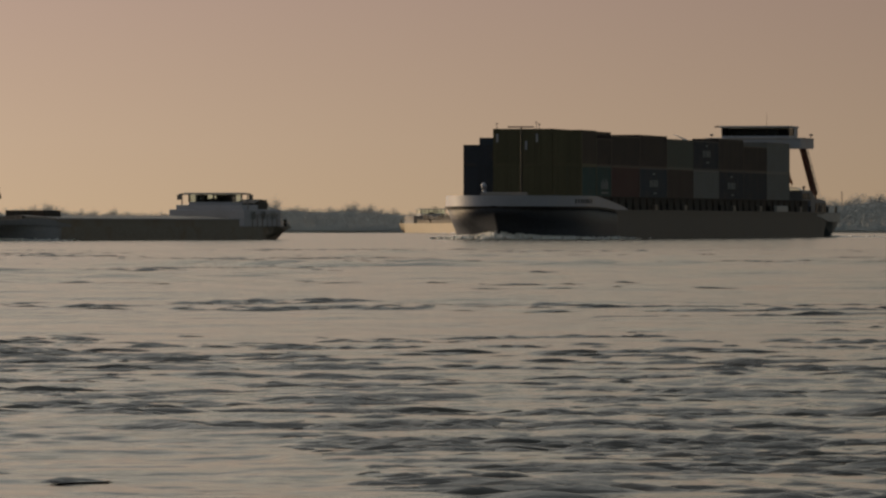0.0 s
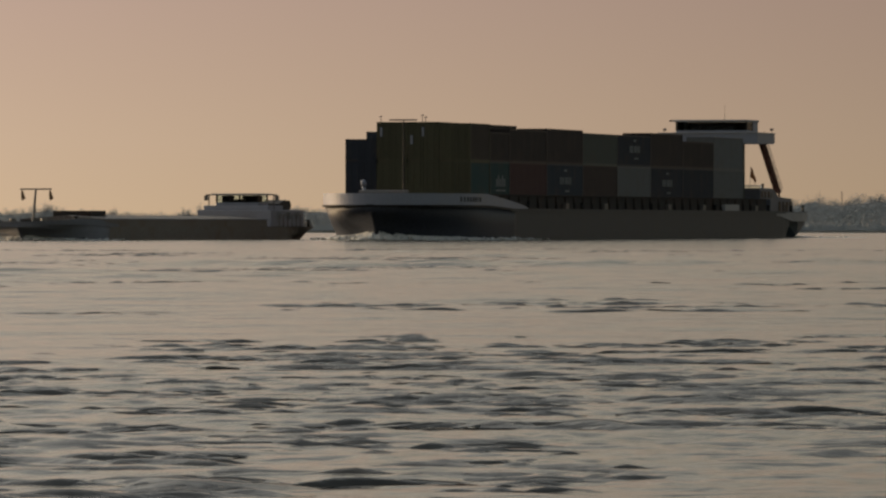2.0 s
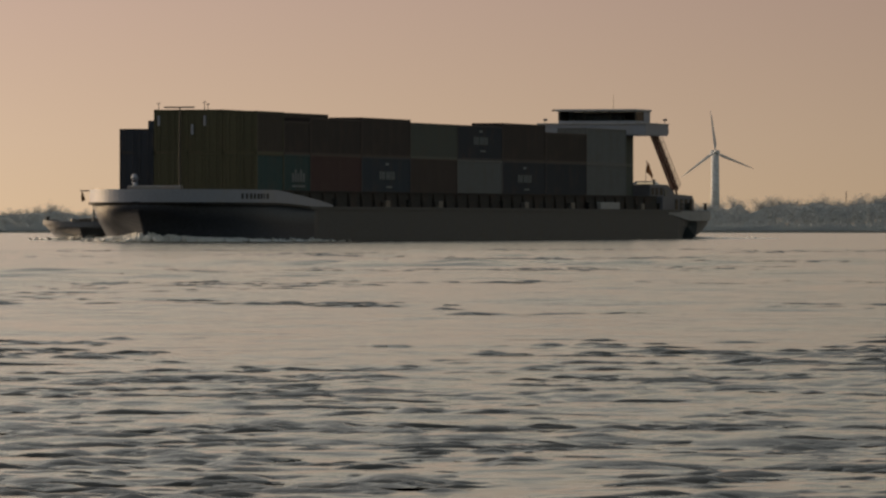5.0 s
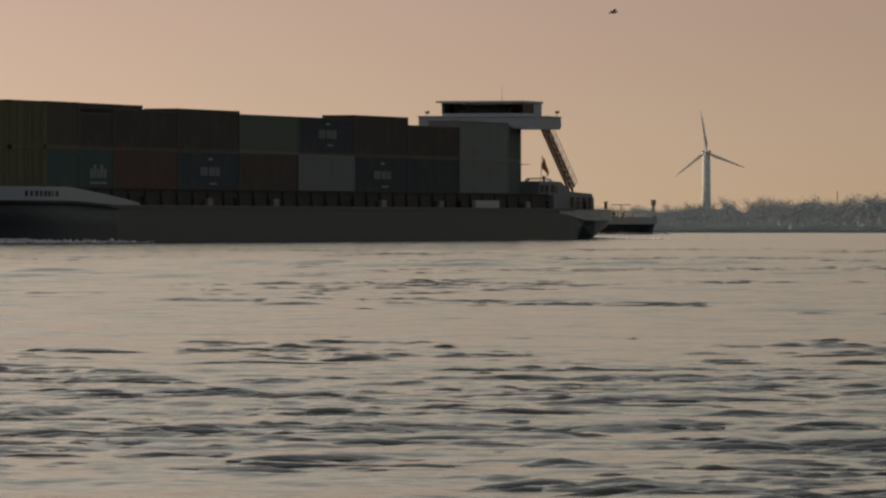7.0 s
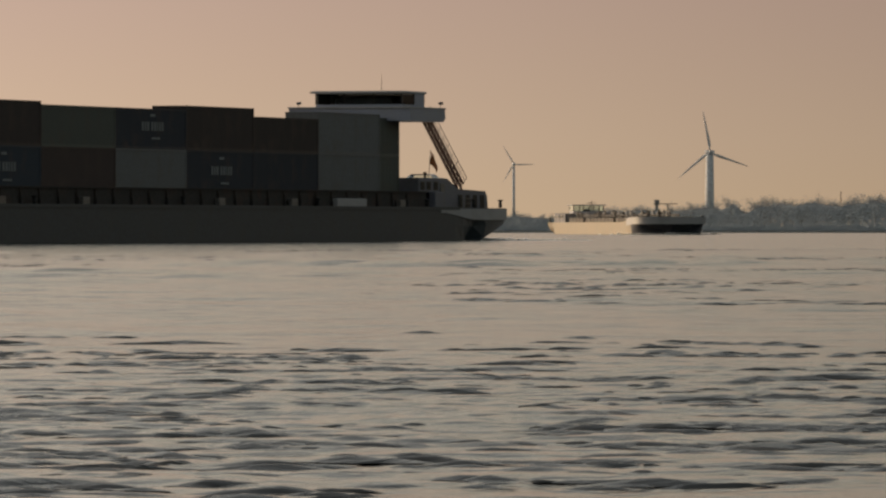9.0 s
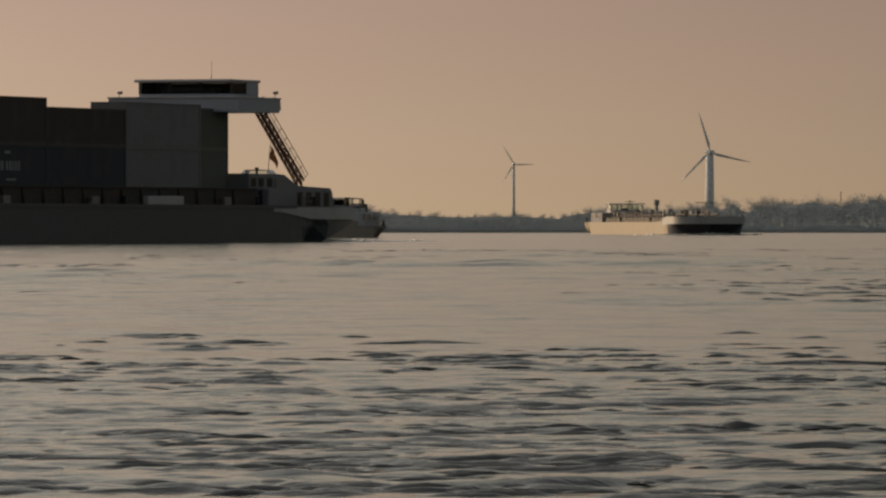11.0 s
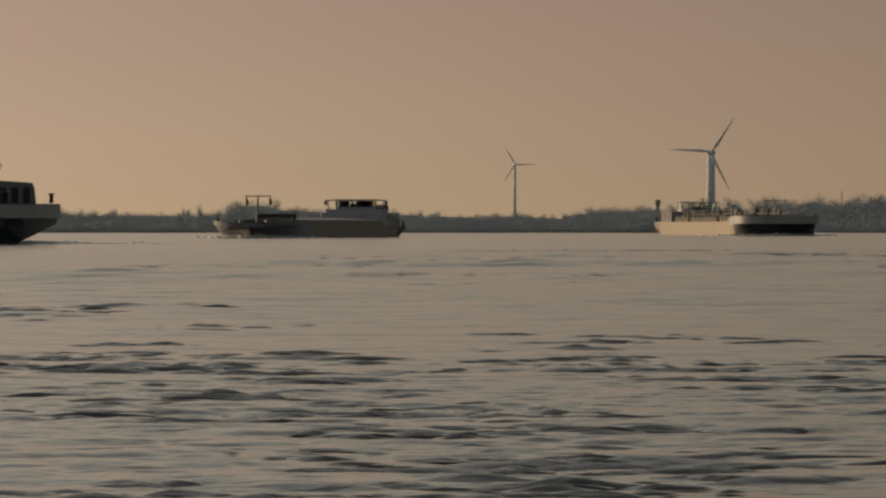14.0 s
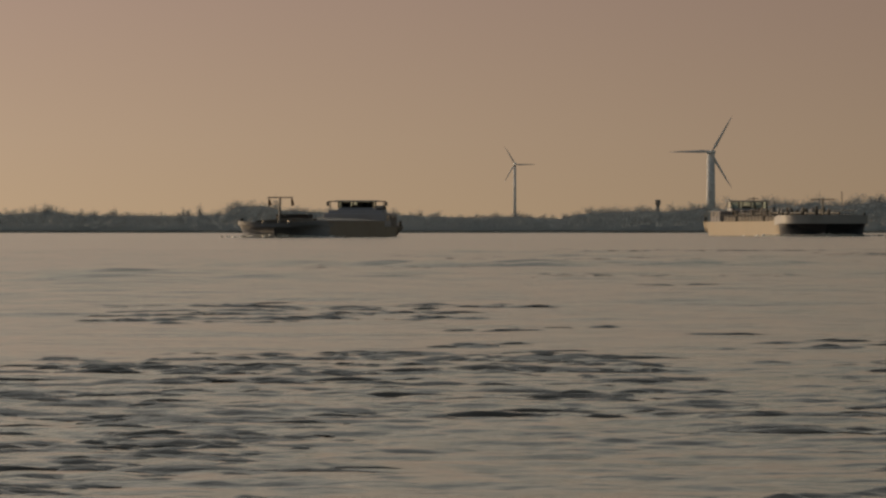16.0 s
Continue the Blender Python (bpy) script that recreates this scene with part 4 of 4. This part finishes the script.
def wave_crests(label, seed, count, y0, y1, x0, x1, long, tall, open_water):
    """Short steep wave crests that ride on the river: each a low ridge, steep towards the near shore, its skirt under water.
    x0, x1: reach beyond the view's edges. open_water: the crests gather in drawn-out streaks with calm water between."""
    rng = np.random.default_rng(seed)
    y = y0 * (y1 / y0) ** rng.random(count * 8)
    x = (rng.random(len(y)) * 2 - 1) * 0.066 * y
    x = np.where(rng.random(len(y)) < (x1 - x0) / (x1 - x0 + 0.132 * y), x0 + (x1 - x0) * rng.random(len(y)), x)
    keep = []
    for i in range(len(y)):
        if open_water:
            g = 1.2 * noise.noise((x[i] * 0.1, y[i] * 0.05, seed)) + 0.5 * noise.noise((x[i] * 0.3, y[i] * 0.3, seed + 9)) - 0.2
        else:
            g = 0.13 + noise.noise((x[i] * 0.4, y[i] * 0.1, seed)) + 0.6 * noise.noise((x[i] * 1.3, y[i] * 0.35, seed + 9)) - 0.9 * max(0.0, (y[i] - 56) / 26)
        if g * 2.6 > rng.random():
            keep.append(i)
        if len(keep) == count:
            break
    x, y = x[keep][:, None, None], y[keep][:, None, None]
    n = len(keep)
    size = np.exp(np.clip(rng.normal(0, 0.42, (n, 1, 1)), -0.9, 0.62))
    w = long * size * rng.uniform(0.7, 1.4, (n, 1, 1))
    h = tall * size ** 0.8 * rng.uniform(0.6, 1.15, (n, 1, 1))
    s = np.linspace(-1, 1, 9)[None, :, None]
    prof = np.array(((-1.0, -0.5), (-0.45, 0.35), (-0.08, 0.94), (0.35, 0.9), (1.5, 0.2), (3.0, -0.5)))
    along, rise = prof[None, None, :, 0], prof[None, None, :, 1]
    bend, tilt, ripple = rng.normal(0.0, 0.55, (n, 1, 1)), rng.normal(0, 0.28, (n, 1, 1)), rng.uniform(0, 6.28, (n, 1, 1))
    shoulder = (1 - s ** 2) ** 1.4 * (1 + 0.22 * np.sin(5 * s + ripple))
    steep = rng.uniform(3.0, 6.5, (n, 1, 1))
    X = x + w * s + along * h * 0.6
    Y = y + w * (bend * s ** 2 + tilt * s + 0.06 * np.sin(4 * s + 2 * ripple)) + along * h * steep * (0.45 + 0.55 * shoulder)
    Z = h * (rise * shoulder + (shoulder - 1) * 0.35) - 0.004
    X, Y, Z = np.broadcast_arrays(X, Y, Z)
    me = bpy.data.meshes.new("wave_crests")
    me.vertices.add(n * 54)
    me.vertices.foreach_set("co", np.stack([X, Y, Z], -1).ravel())
    base = (np.arange(8)[:, None] * 6 + np.arange(5)[None, :]).ravel()
    quad = np.stack([base, base + 6, base + 7, base + 1], -1)
    quads = (np.arange(n)[:, None, None] * 54 + quad[None]).reshape(-1, 4)
    me.loops.add(quads.size)
    me.loops.foreach_set("vertex_index", quads.ravel())
    me.polygons.add(len(quads))
    me.polygons.foreach_set("loop_start", np.arange(len(quads)) * 4)
    me.polygons.foreach_set("use_smooth", np.ones(len(quads), bool))
    me.update(calc_edges=True)
    me.materials.append(M["water"])
    return tagged(new("wave_crests", me), label, "waves", kind="stuff")


BANK_Y = 1235.0


def build_banks():
    bm = bmesh.new()
    rng = random.Random(9)
    xs = [-4000, -2000, -800] + [-260 + i * 8 for i in range(66)] + [800, 2000, 4000]
    prof = ((0, -0.6), (4, 0.15), (16, 0.5), (120, 0.55), (700, 0.5), (2000, 0.4), (3700, 0.0))
    rows = [[bm.verts.new((x, BANK_Y + d + (rng.uniform(-3, 3) if d < 20 else 0), z + rng.uniform(-0.08, 0.08))) for x in xs] for d, z in prof]
    for p, q in zip(rows, rows[1:]):
        for i in range(len(xs) - 1):
            bm.faces.new((p[i], p[i + 1], q[i + 1], q[i]))
    far = part("ground", bm, M["grass"])
    tagged(far, "flat grassy far bank of the river", "ground", kind="structure")
    bm = bmesh.new()
    rows = [[bm.verts.new((x, y, z + rng.uniform(-0.04, 0.04))) for x in (-4000, -300, -60, -20, -8, 0, 8, 20, 60, 300, 4000)] for y, z in ((6, -0.5), (2, -0.2), (-1, -0.3 + 0.2), (-8, 0.6), (-30, 2.0), (-900, 2.0))]
    for p, q in zip(rows, rows[1:]):
        for i in range(10):
            bm.faces.new((p[i], p[i + 1], q[i + 1], q[i]))
    near = part("shore", bm, M["stone"])
    tagged(near, "stony near bank sloping into the river", "ground", kind="structure")


def tree_meshes(seed, height, spread, dense):
    """Bare tree: tapered trunk and limbs, and a crown of fine twigs with gaps."""
    rng = random.Random(seed)
    tb, cb = bmesh.new(), bmesh.new()
    rod(tb, (0, 0, -0.3), (0, 0, height * 0.42), height * 0.03, height * 0.02, 7)
    tips = []
    for i in range(11):
        a, z = i * 2.4 + rng.random(), height * rng.uniform(0.15, 0.5)
        ln = height * rng.uniform(0.3, 0.5)
        tilt = rng.uniform(0.25, 0.95)
        p0 = Vector((0, 0, z))
        p1 = p0 + Vector((math.cos(a) * math.sin(tilt) * spread, math.sin(a) * math.sin(tilt) * spread, math.cos(tilt))) * ln
        rod(tb, p0, p1, height * 0.012, height * 0.004, 5)
        tips.append((p0, p1))
    for i in range(dense):
        p0, p1 = rng.choice(tips)
        c = p0.lerp(p1, rng.uniform(0.35, 1.1)) + Vector((rng.gauss(0, 0.07), rng.gauss(0, 0.07), rng.gauss(0.0, 0.05))) * height
        if c.z < 0.1:
            c.z = rng.uniform(0.1, height * 0.3)
        d = Vector((rng.gauss(0, 1), rng.gauss(0, 1), abs(rng.gauss(0.6, 0.7)))).normalized() * height * rng.uniform(0.018, 0.042)
        sd = d.cross(Vector((rng.gauss(0, 1), rng.gauss(0, 1), rng.gauss(0, 1)))).normalized() * height * rng.uniform(0.008, 0.016)
        cb.faces.new([cb.verts.new(v) for v in (c - sd, c + sd * 0.9, c + d + sd * 0.2, c + d * 0.8 - sd * 0.5)])
    return finish("trunk", tb, M["bark"]), finish("crown", cb, M["twig"])


# crown line above the horizon along the far bank: bearing in thousandths, height in thousandths of the distance
SKYLINE = ((-75, 2.3), (-60, 2.2), (-53.5, 3.0), (-50, 2.2), (-42, 2.1), (-34, 2.0), (-30, 2.3), (-28, 4.0), (-24.5, 4.1), (-22, 3.2), (-17, 2.8), (-12, 3.0),
           (-9, 2.7), (-3, 2.0), (4, 1.7), (9, 1.9), (16, 1.5), (18, 2.3), (21, 2.7), (26, 3.0), (32, 2.9), (35.5, 3.6), (38.2, 3.4), (39.8, 4.5), (41.2, 2.5), (43, 3.6), (46.2, 4.5), (48, 4.1), (50.5, 4.8), (53.5, 3.9), (57.5, 4.6), (62, 4.6), (75, 4.6))


def skyline(b):
    for (b0, h0), (b1, h1) in zip(SKYLINE, SKYLINE[1:]):
        if b0 <= b <= b1:
            return h0 + (h1 - h0) * (b - b0) / (b1 - b0)
    return 2.0


def build_trees():
    rng = random.Random(21)
    kinds = []
    for i in range(6):
        t = new("tree")
        trunk, crown = tree_meshes(30 + i, 1.0, rng.uniform(0.8, 1.2), 1900)
        for nm, me in (("trunk", trunk), ("crown", crown)):
            shared(nm, me, t, Matrix())
        tagged(t, "hazy bare tree on the far river bank", "tree", "trees along the far bank")
        kinds.append(t)
    n = 0
    for row, (dist, step, part_h) in enumerate(((1900, 1.45, 0.93), (2150, 1.6, 1.0), (1700, 2.2, 0.68))):
        b = -66.0
        while b < 66:
            d = dist * (1.15 if b < -6 else 1.0) * rng.uniform(0.97, 1.03)
            h = (skyline(b) / 1000 * d + 1.0) * part_h * rng.uniform(0.88, 1.17)
            m = pose(b / 1000 * d, d, 0.45, 0, 0, rng.uniform(0, 360))
            if n < 6:
                t = kinds[n]
                t.scale = (h * 1.15, h * 1.15, h)
                t.matrix_basis = m @ Matrix.Diagonal((h * 1.15, h * 1.15, h, 1))
            else:
                t = copy_thing(kinds[n % 6], m)
                t.scale = (h * 1.15, h * 1.15, h)
            n += 1
            b += step * rng.uniform(0.6, 1.5) * max(0.9, h / 8)
    # low scrub that closes the foot of the wood
    verts, faces = [], []
    for i in range(230000):
        b = rng.uniform(-66, 66)
        d = rng.choice((1650, 1850, 2100)) * (1.15 if b < -6 else 1.0) * rng.uniform(0.98, 1.02)
        top = (skyline(b) / 1000 * d + 1.0) * 0.68
        if i % 5 == 0:
            d, top = BANK_Y + rng.uniform(4, 22), rng.uniform(0.3, 1.2)
        z = 0.4 + top * rng.random() ** 1.15
        c = Vector((b / 1000 * d, d, z))
        s = rng.uniform(0.11, 0.23) if i % 5 else rng.uniform(0.08, 0.2)
        k = len(verts)
        for j in range(4):
            verts.append(c + Vector((rng.uniform(-s, s) * 1.5, rng.uniform(-s, s), rng.uniform(-s, s))))
        faces.append((k, k + 1, k + 2, k + 3))
    me = bpy.data.meshes.new("scrub")
    me.from_pydata(verts, [], faces)
    me.materials.append(M["scrub"])
    tagged(new("scrub", me), "haze-pale grey scrub under the far trees", "scrub", kind="stuff")


def turbine(name_label, x, y, hub, radius, angle, tower_r):
    t = new("wind_turbine")
    tagged(t, name_label, "wind turbine", "wind turbines")
    t.matrix_basis = pose(x, y, 0.2)
    tb = bmesh.new()
    rod(tb, (0, 0, 0), (0, 0, hub - 0.6), tower_r, tower_r * 0.8, 20)
    part("tower", tb, M["turbine"], t, "", True)
    part("nacelle", one_box(-tower_r, tower_r, -2.2, 3.4, hub - 0.9, hub + 1.1, 0.5), M["turbine"], t)
    rotor = new("rotor")
    rotor.parent = t
    rotor.matrix_local = pose(0, -3.0, hub, 0, angle, 0)
    hb = bmesh.new()
    rod(hb, (0, 0.9, 0), (0, -0.3, 0), 1.0, 0.8, 14)
    rod(hb, (0, -0.3, 0), (0, -1.0, 0), 0.8, 0.15, 14)
    part("hub", hb, M["turbine"], rotor, "", True)
    bl = bmesh.new()
    prof = ((0.0, 0.4, 0.4), (0.06, 0.45, 0.4), (0.2, 1.15, 0.3), (0.5, 0.8, 0.2), (0.8, 0.5, 0.12), (1.0, 0.12, 0.05))
    rings = []
    for f, c, th in prof:
        c, th = c * radius / 26 * 1.15, th * radius / 26
        rings.append([bl.verts.new(p) for p in ((-c * 0.35, -th, f * radius), (c * 0.3, -th * 0.6, f * radius), (c, 0, f * radius), (c * 0.3, th * 0.6, f * radius), (-c * 0.35, th, f * radius))])
    for p, q in zip(rings, rings[1:]):
        for i in range(5):
            bl.faces.new((p[i], p[(i + 1) % 5], q[(i + 1) % 5], q[i]))
    bl.faces.new(rings[0][::-1]); bl.faces.new(rings[-1])
    me = finish("blade", bl, M["turbine"], True)
    for k in range(3):
        shared("blade", me, rotor, pose(0, -0.2, 0, 0, 120 * k, 0))
    return t, rotor


def far_point(px, py, d):
    """Place at distance d for a bearing and rise given in lens units of 13000."""
    return (px / 13000 * d, d, 1.0 + py / 13000 * d)


# ---- build ----
water = build_water()
# crests drift with the stream, each set at its own pace: (object, metres a second in x and y)
CRESTS = ((wave_crests("small steep ripples on the grey-brown river", 41, 4500, 27.0, 84.0, -27.0, 2.0, 0.16, 0.0135, False), 1.5, -0.12),
          (wave_crests("short dark wave crests on the grey-brown river", 42, 1200, 27.0, 76.0, -20.0, 3.0, 0.27, 0.019, False), 1.05, 0.1),
          (wave_crests("drawn-out dark wavelets in streaks on open water", 43, 2600, 78.0, 330.0, -36.0, 5.0, 0.26, 0.02, True), 2.0, -0.1))
build_banks()
container_ship = build_container_ship()
build_containers()
build_car()
barge = build_barge()
tanker = build_tanker()
CARGO_HULL = Hull(-19.5, 115.0, 5.72, 2.35, bow=10.0, stern=7.0, bow_rise=0.35, bow_from=28, blunt=2.2, overhang=5.4)
TANK_HULL = Hull(-38, 40, 4.75, 1.6, bow=5.0, stern=6.0, bow_rise=0.3, bow_from=14, blunt=3.0)
ship_foam = foam_patch("white bow wave of the cargo ship", CARGO_HULL, 112.4, 92, 0.85, 1, 320)
wake_foam = foam_patch("white wash behind the cargo ship", CARGO_HULL, -12.6, -28, 0.5, 2, 420, True)
tank_foam = foam_patch("white bow wave of the tank barge", TANK_HULL, 38.2, 26, 0.35, 3, 150)
BARGE_HULL = Hull(-32.0, 31.5, 3.95, 1.0, bow=5.5, stern=6.0, bow_rise=0.2, bow_from=16, blunt=2.6)
barge_foam = foam_patch("white bow wave of the cargo barge", BARGE_HULL, 29.2, 22, 0.55, 5, 60)
D1 = 4300.0
big_turbine, big_rotor = turbine("tall white wind turbine with turning blades", 474 / 13000 * D1, D1, 1.0 + 131.5 / 13000 * D1, 74 / 13000 * D1, 0, 2.8)
D2 = 4450.0
small_turbine, small_rotor = turbine("distant white wind turbine standing still", 127 / 13000 * D2, D2, 1.0 + 110 / 13000 * D2, 37 / 13000 * D2, -30, 1.0)
build_trees()
# water tower beyond the wood
tw = new("water_tower")
tagged(tw, "distant grey concrete tower above the trees", "tower")
tw.matrix_basis = pose(380 / 13000 * 2900, 2900, 0.3)
bm = bmesh.new()
rod(bm, (0, 0, 0), (0, 0, 9.2), 0.75, 0.7, 12)
part("shaft", bm, M["tower"], tw)
bm = bmesh.new()
rod(bm, (0, 0, 9.2), (0, 0, 9.7), 0.8, 1.15, 12)
rod(bm, (0, 0, 9.7), (0, 0, 11.4), 1.15, 1.1, 12)
part("tank", bm, M["tower"], tw)

for k, (b, top) in enumerate(((-35.4, 2.7), (-34.7, 2.9), (-33.1, 3.2), (-33.0, 2.6))):
    d = 2400.0 + 15 * k
    p = new("poplar")
    tagged(p, "slender bare poplar above the far wood", "tree", "poplars on the far bank")
    p.matrix_basis = pose(b / 1000 * d, d, 0.4)
    trunk, crown = tree_meshes(80 + k, top / 1000 * d + 0.8, 0.12, 900)
    shared("trunk", trunk, p, Matrix())
    shared("crown", crown, p, Matrix())
mast = new("lattice_mast")
tagged(mast, "thin distant lattice radio mast above the trees", "mast")
mast.matrix_basis = pose(54.3 / 1000 * 3000, 3000, 0.3)
bm = bmesh.new()
for k in range(4):
    a0 = k * math.pi / 2
    rod(bm, (0.5 * math.cos(a0), 0.5 * math.sin(a0), 0), (0.15 * math.cos(a0), 0.15 * math.sin(a0), 15.2), 0.09, 0.06, 5)
for k in range(10):
    r = 0.5 - 0.035 * k
    rod(bm, (-r, 0, k * 1.5), (r, 0, k * 1.5 + 1.4), 0.05, n=4)
part("mast_frame", bm, M["steel"], mast)
gull = new("gull")
tagged(gull, "dark gull gliding across the sky", "bird")
bm = bmesh.new()
bmesh.ops.create_icosphere(bm, subdivisions=2, radius=1, matrix=Matrix.Diagonal((0.3, 0.085, 0.08, 1)))
part("body", bm, M["cloth"], gull, "", True)
bm = bmesh.new()
rod(bm, (0.26, 0, 0.03), (0.4, 0, 0.03), 0.06, 0.03, 8)
part("head", bm, M["cloth"], gull, "", True)
bm = bmesh.new()
prism(bm, ((-0.25, -0.04), (-0.25, 0.04), (-0.45, 0.1), (-0.45, -0.1)), "z", -0.01, 0.01)
part("tail", bm, M["cloth"], gull)
for s in (1, -1):
    bm = bmesh.new()
    rings = []
    for y, x0, x1, z in ((0.05, -0.14, 0.14, 0.03), (0.32, -0.08, 0.17, 0.2), (0.5, -0.1, 0.12, 0.2), (0.72, -0.2, -0.12, 0.06)):
        rings.append([bm.verts.new((x0, s * y, z)), bm.verts.new((x1, s * y, z)), bm.verts.new((x1, s * y, z + 0.02)), bm.verts.new((x0, s * y, z + 0.02))])
    for p, q in zip(rings, rings[1:]):
        for i in range(4):
            bm.faces.new((p[i], p[(i + 1) % 4], q[(i + 1) % 4], q[i]))
    bm.faces.new(rings[0]); bm.faces.new(rings[-1][::-1])
    part("wing", bm, M["cloth"], gull)
GULL_ROWS = ((0.0, -9000, 1500), (6.0, -1000, 700), (6.8, 120, 440), (7.0, 310, 379), (7.1, 405, 372), (7.2, 545, 369), (7.3, 650, 392), (7.4, 784, 387), (7.6, 1050, 420), (9.0, 2900, 600), (16.0, 12000, 1500))
BARGE_ROWS = (
    (0.0, -24.73, 548.6, 16.9), (0.5, -24.07, 552.0, 16.53), (1.0, -23.4, 555.5, 16.17), (1.5, -22.91, 559.0, 15.8), (2.0, -22.46, 562.6, 15.43),
    (2.5, -22.04, 566.2, 15.07), (3.0, -21.67, 569.8, 14.7), (5.0, -20.43, 587.4, 13.63), (7.0, -18.94, 606.1, 12.67), (9.0, -16.87, 625.9, 11.8),
    (11.0, -14.69, 647.1, 10.94), (11.5, -14.16, 652.7, 10.73), (12.0, -13.53, 658.3, 10.51), (12.5, -13.09, 664.0, 10.3),
    (13.0, -12.64, 670.7, 9.91), (13.5, -12.4, 677.6, 9.52), (14.0, -12.22, 684.6, 9.14), (14.5, -12.14, 691.7, 8.75), (15.0, -12.01, 699.0, 8.29),
    (15.5, -11.88, 706.4, 7.82), (16.0, -11.72, 714.0, 7.36))
TANKER_ROWS = (
    (0.0, 3.07, 1198.2, -9.2), (3.0, 10.62, 1115.0, -8.73), (6.0, 17.26, 1042.5, -8.26), (7.5, 20.58, 1009.5, -8.02), (8.5, 22.92, 988.6, -7.87),
    (9.0, 24.17, 978.5, -7.79), (11.5, 28.86, 917.9, -6.8), (12.0, 30.04, 906.6, -6.6), (12.5, 30.91, 895.6, -6.4), (13.0, 32.07, 884.9, -6.14),
    (13.5, 32.99, 874.4, -5.89), (14.0, 34.03, 864.1, -5.63), (14.5, 34.97, 854.1, -5.37), (15.0, 35.96, 844.3, -5.11), (15.5, 36.99, 834.7, -4.86),
    (16.0, 37.99, 825.3, -4.6))
BLADES = ((0.0, 55.0), (5.6, 53.0), (9.2, 50.0), (11.3, 43.0), (14.5, 32.0), (16.0, 30.0))


def blade_angle(t):
    return float(np.interp(t, [b[0] for b in BLADES], [b[1] for b in BLADES])) + 300.0 * (t - 5.6)


def motions():
    rows = [(t, ship_pose(x, y, h)) for t, x, y, h in SHIP_ROWS]
    walk(container_ship, rows)
    for ob, rel in RIDERS:
        walk(ob, [(t, m @ rel) for t, m in rows])
    walk(ship_foam, rows)
    walk(wake_foam, rows)
    brows = [(t, ship_pose(x, y, h)) for t, x, y, h in BARGE_ROWS]
    walk(barge, brows)
    walk(barge_foam, brows)
    trows = [(t, ship_pose(x, y, h)) for t, x, y, h in TANKER_ROWS]
    walk(tanker, trows)
    walk(tank_foam, trows)
    hub = (0.0, -3.0, 1.0 + 131.5 / 13000 * D1)
    walk(big_rotor, [(k * 0.1, pose(*hub, 0, blade_angle(k * 0.1) - (7.0 if k % 2 else 0.0), 0)) for k in range(161)])
    walk(gull, [(t, pose(*far_point(x, y, 620.0), 12, -4, -20)) for t, x, y in GULL_ROWS])
    walk(water, [(0, pose(-1.4, 0, 0)), (16, pose(1.4, -0.8, 0))])
    for ob, vx, vy in CRESTS:
        walk(ob, [(0, pose(0, 0, 0)), (16, pose(16 * vx, 16 * vy, 0))])


motions()
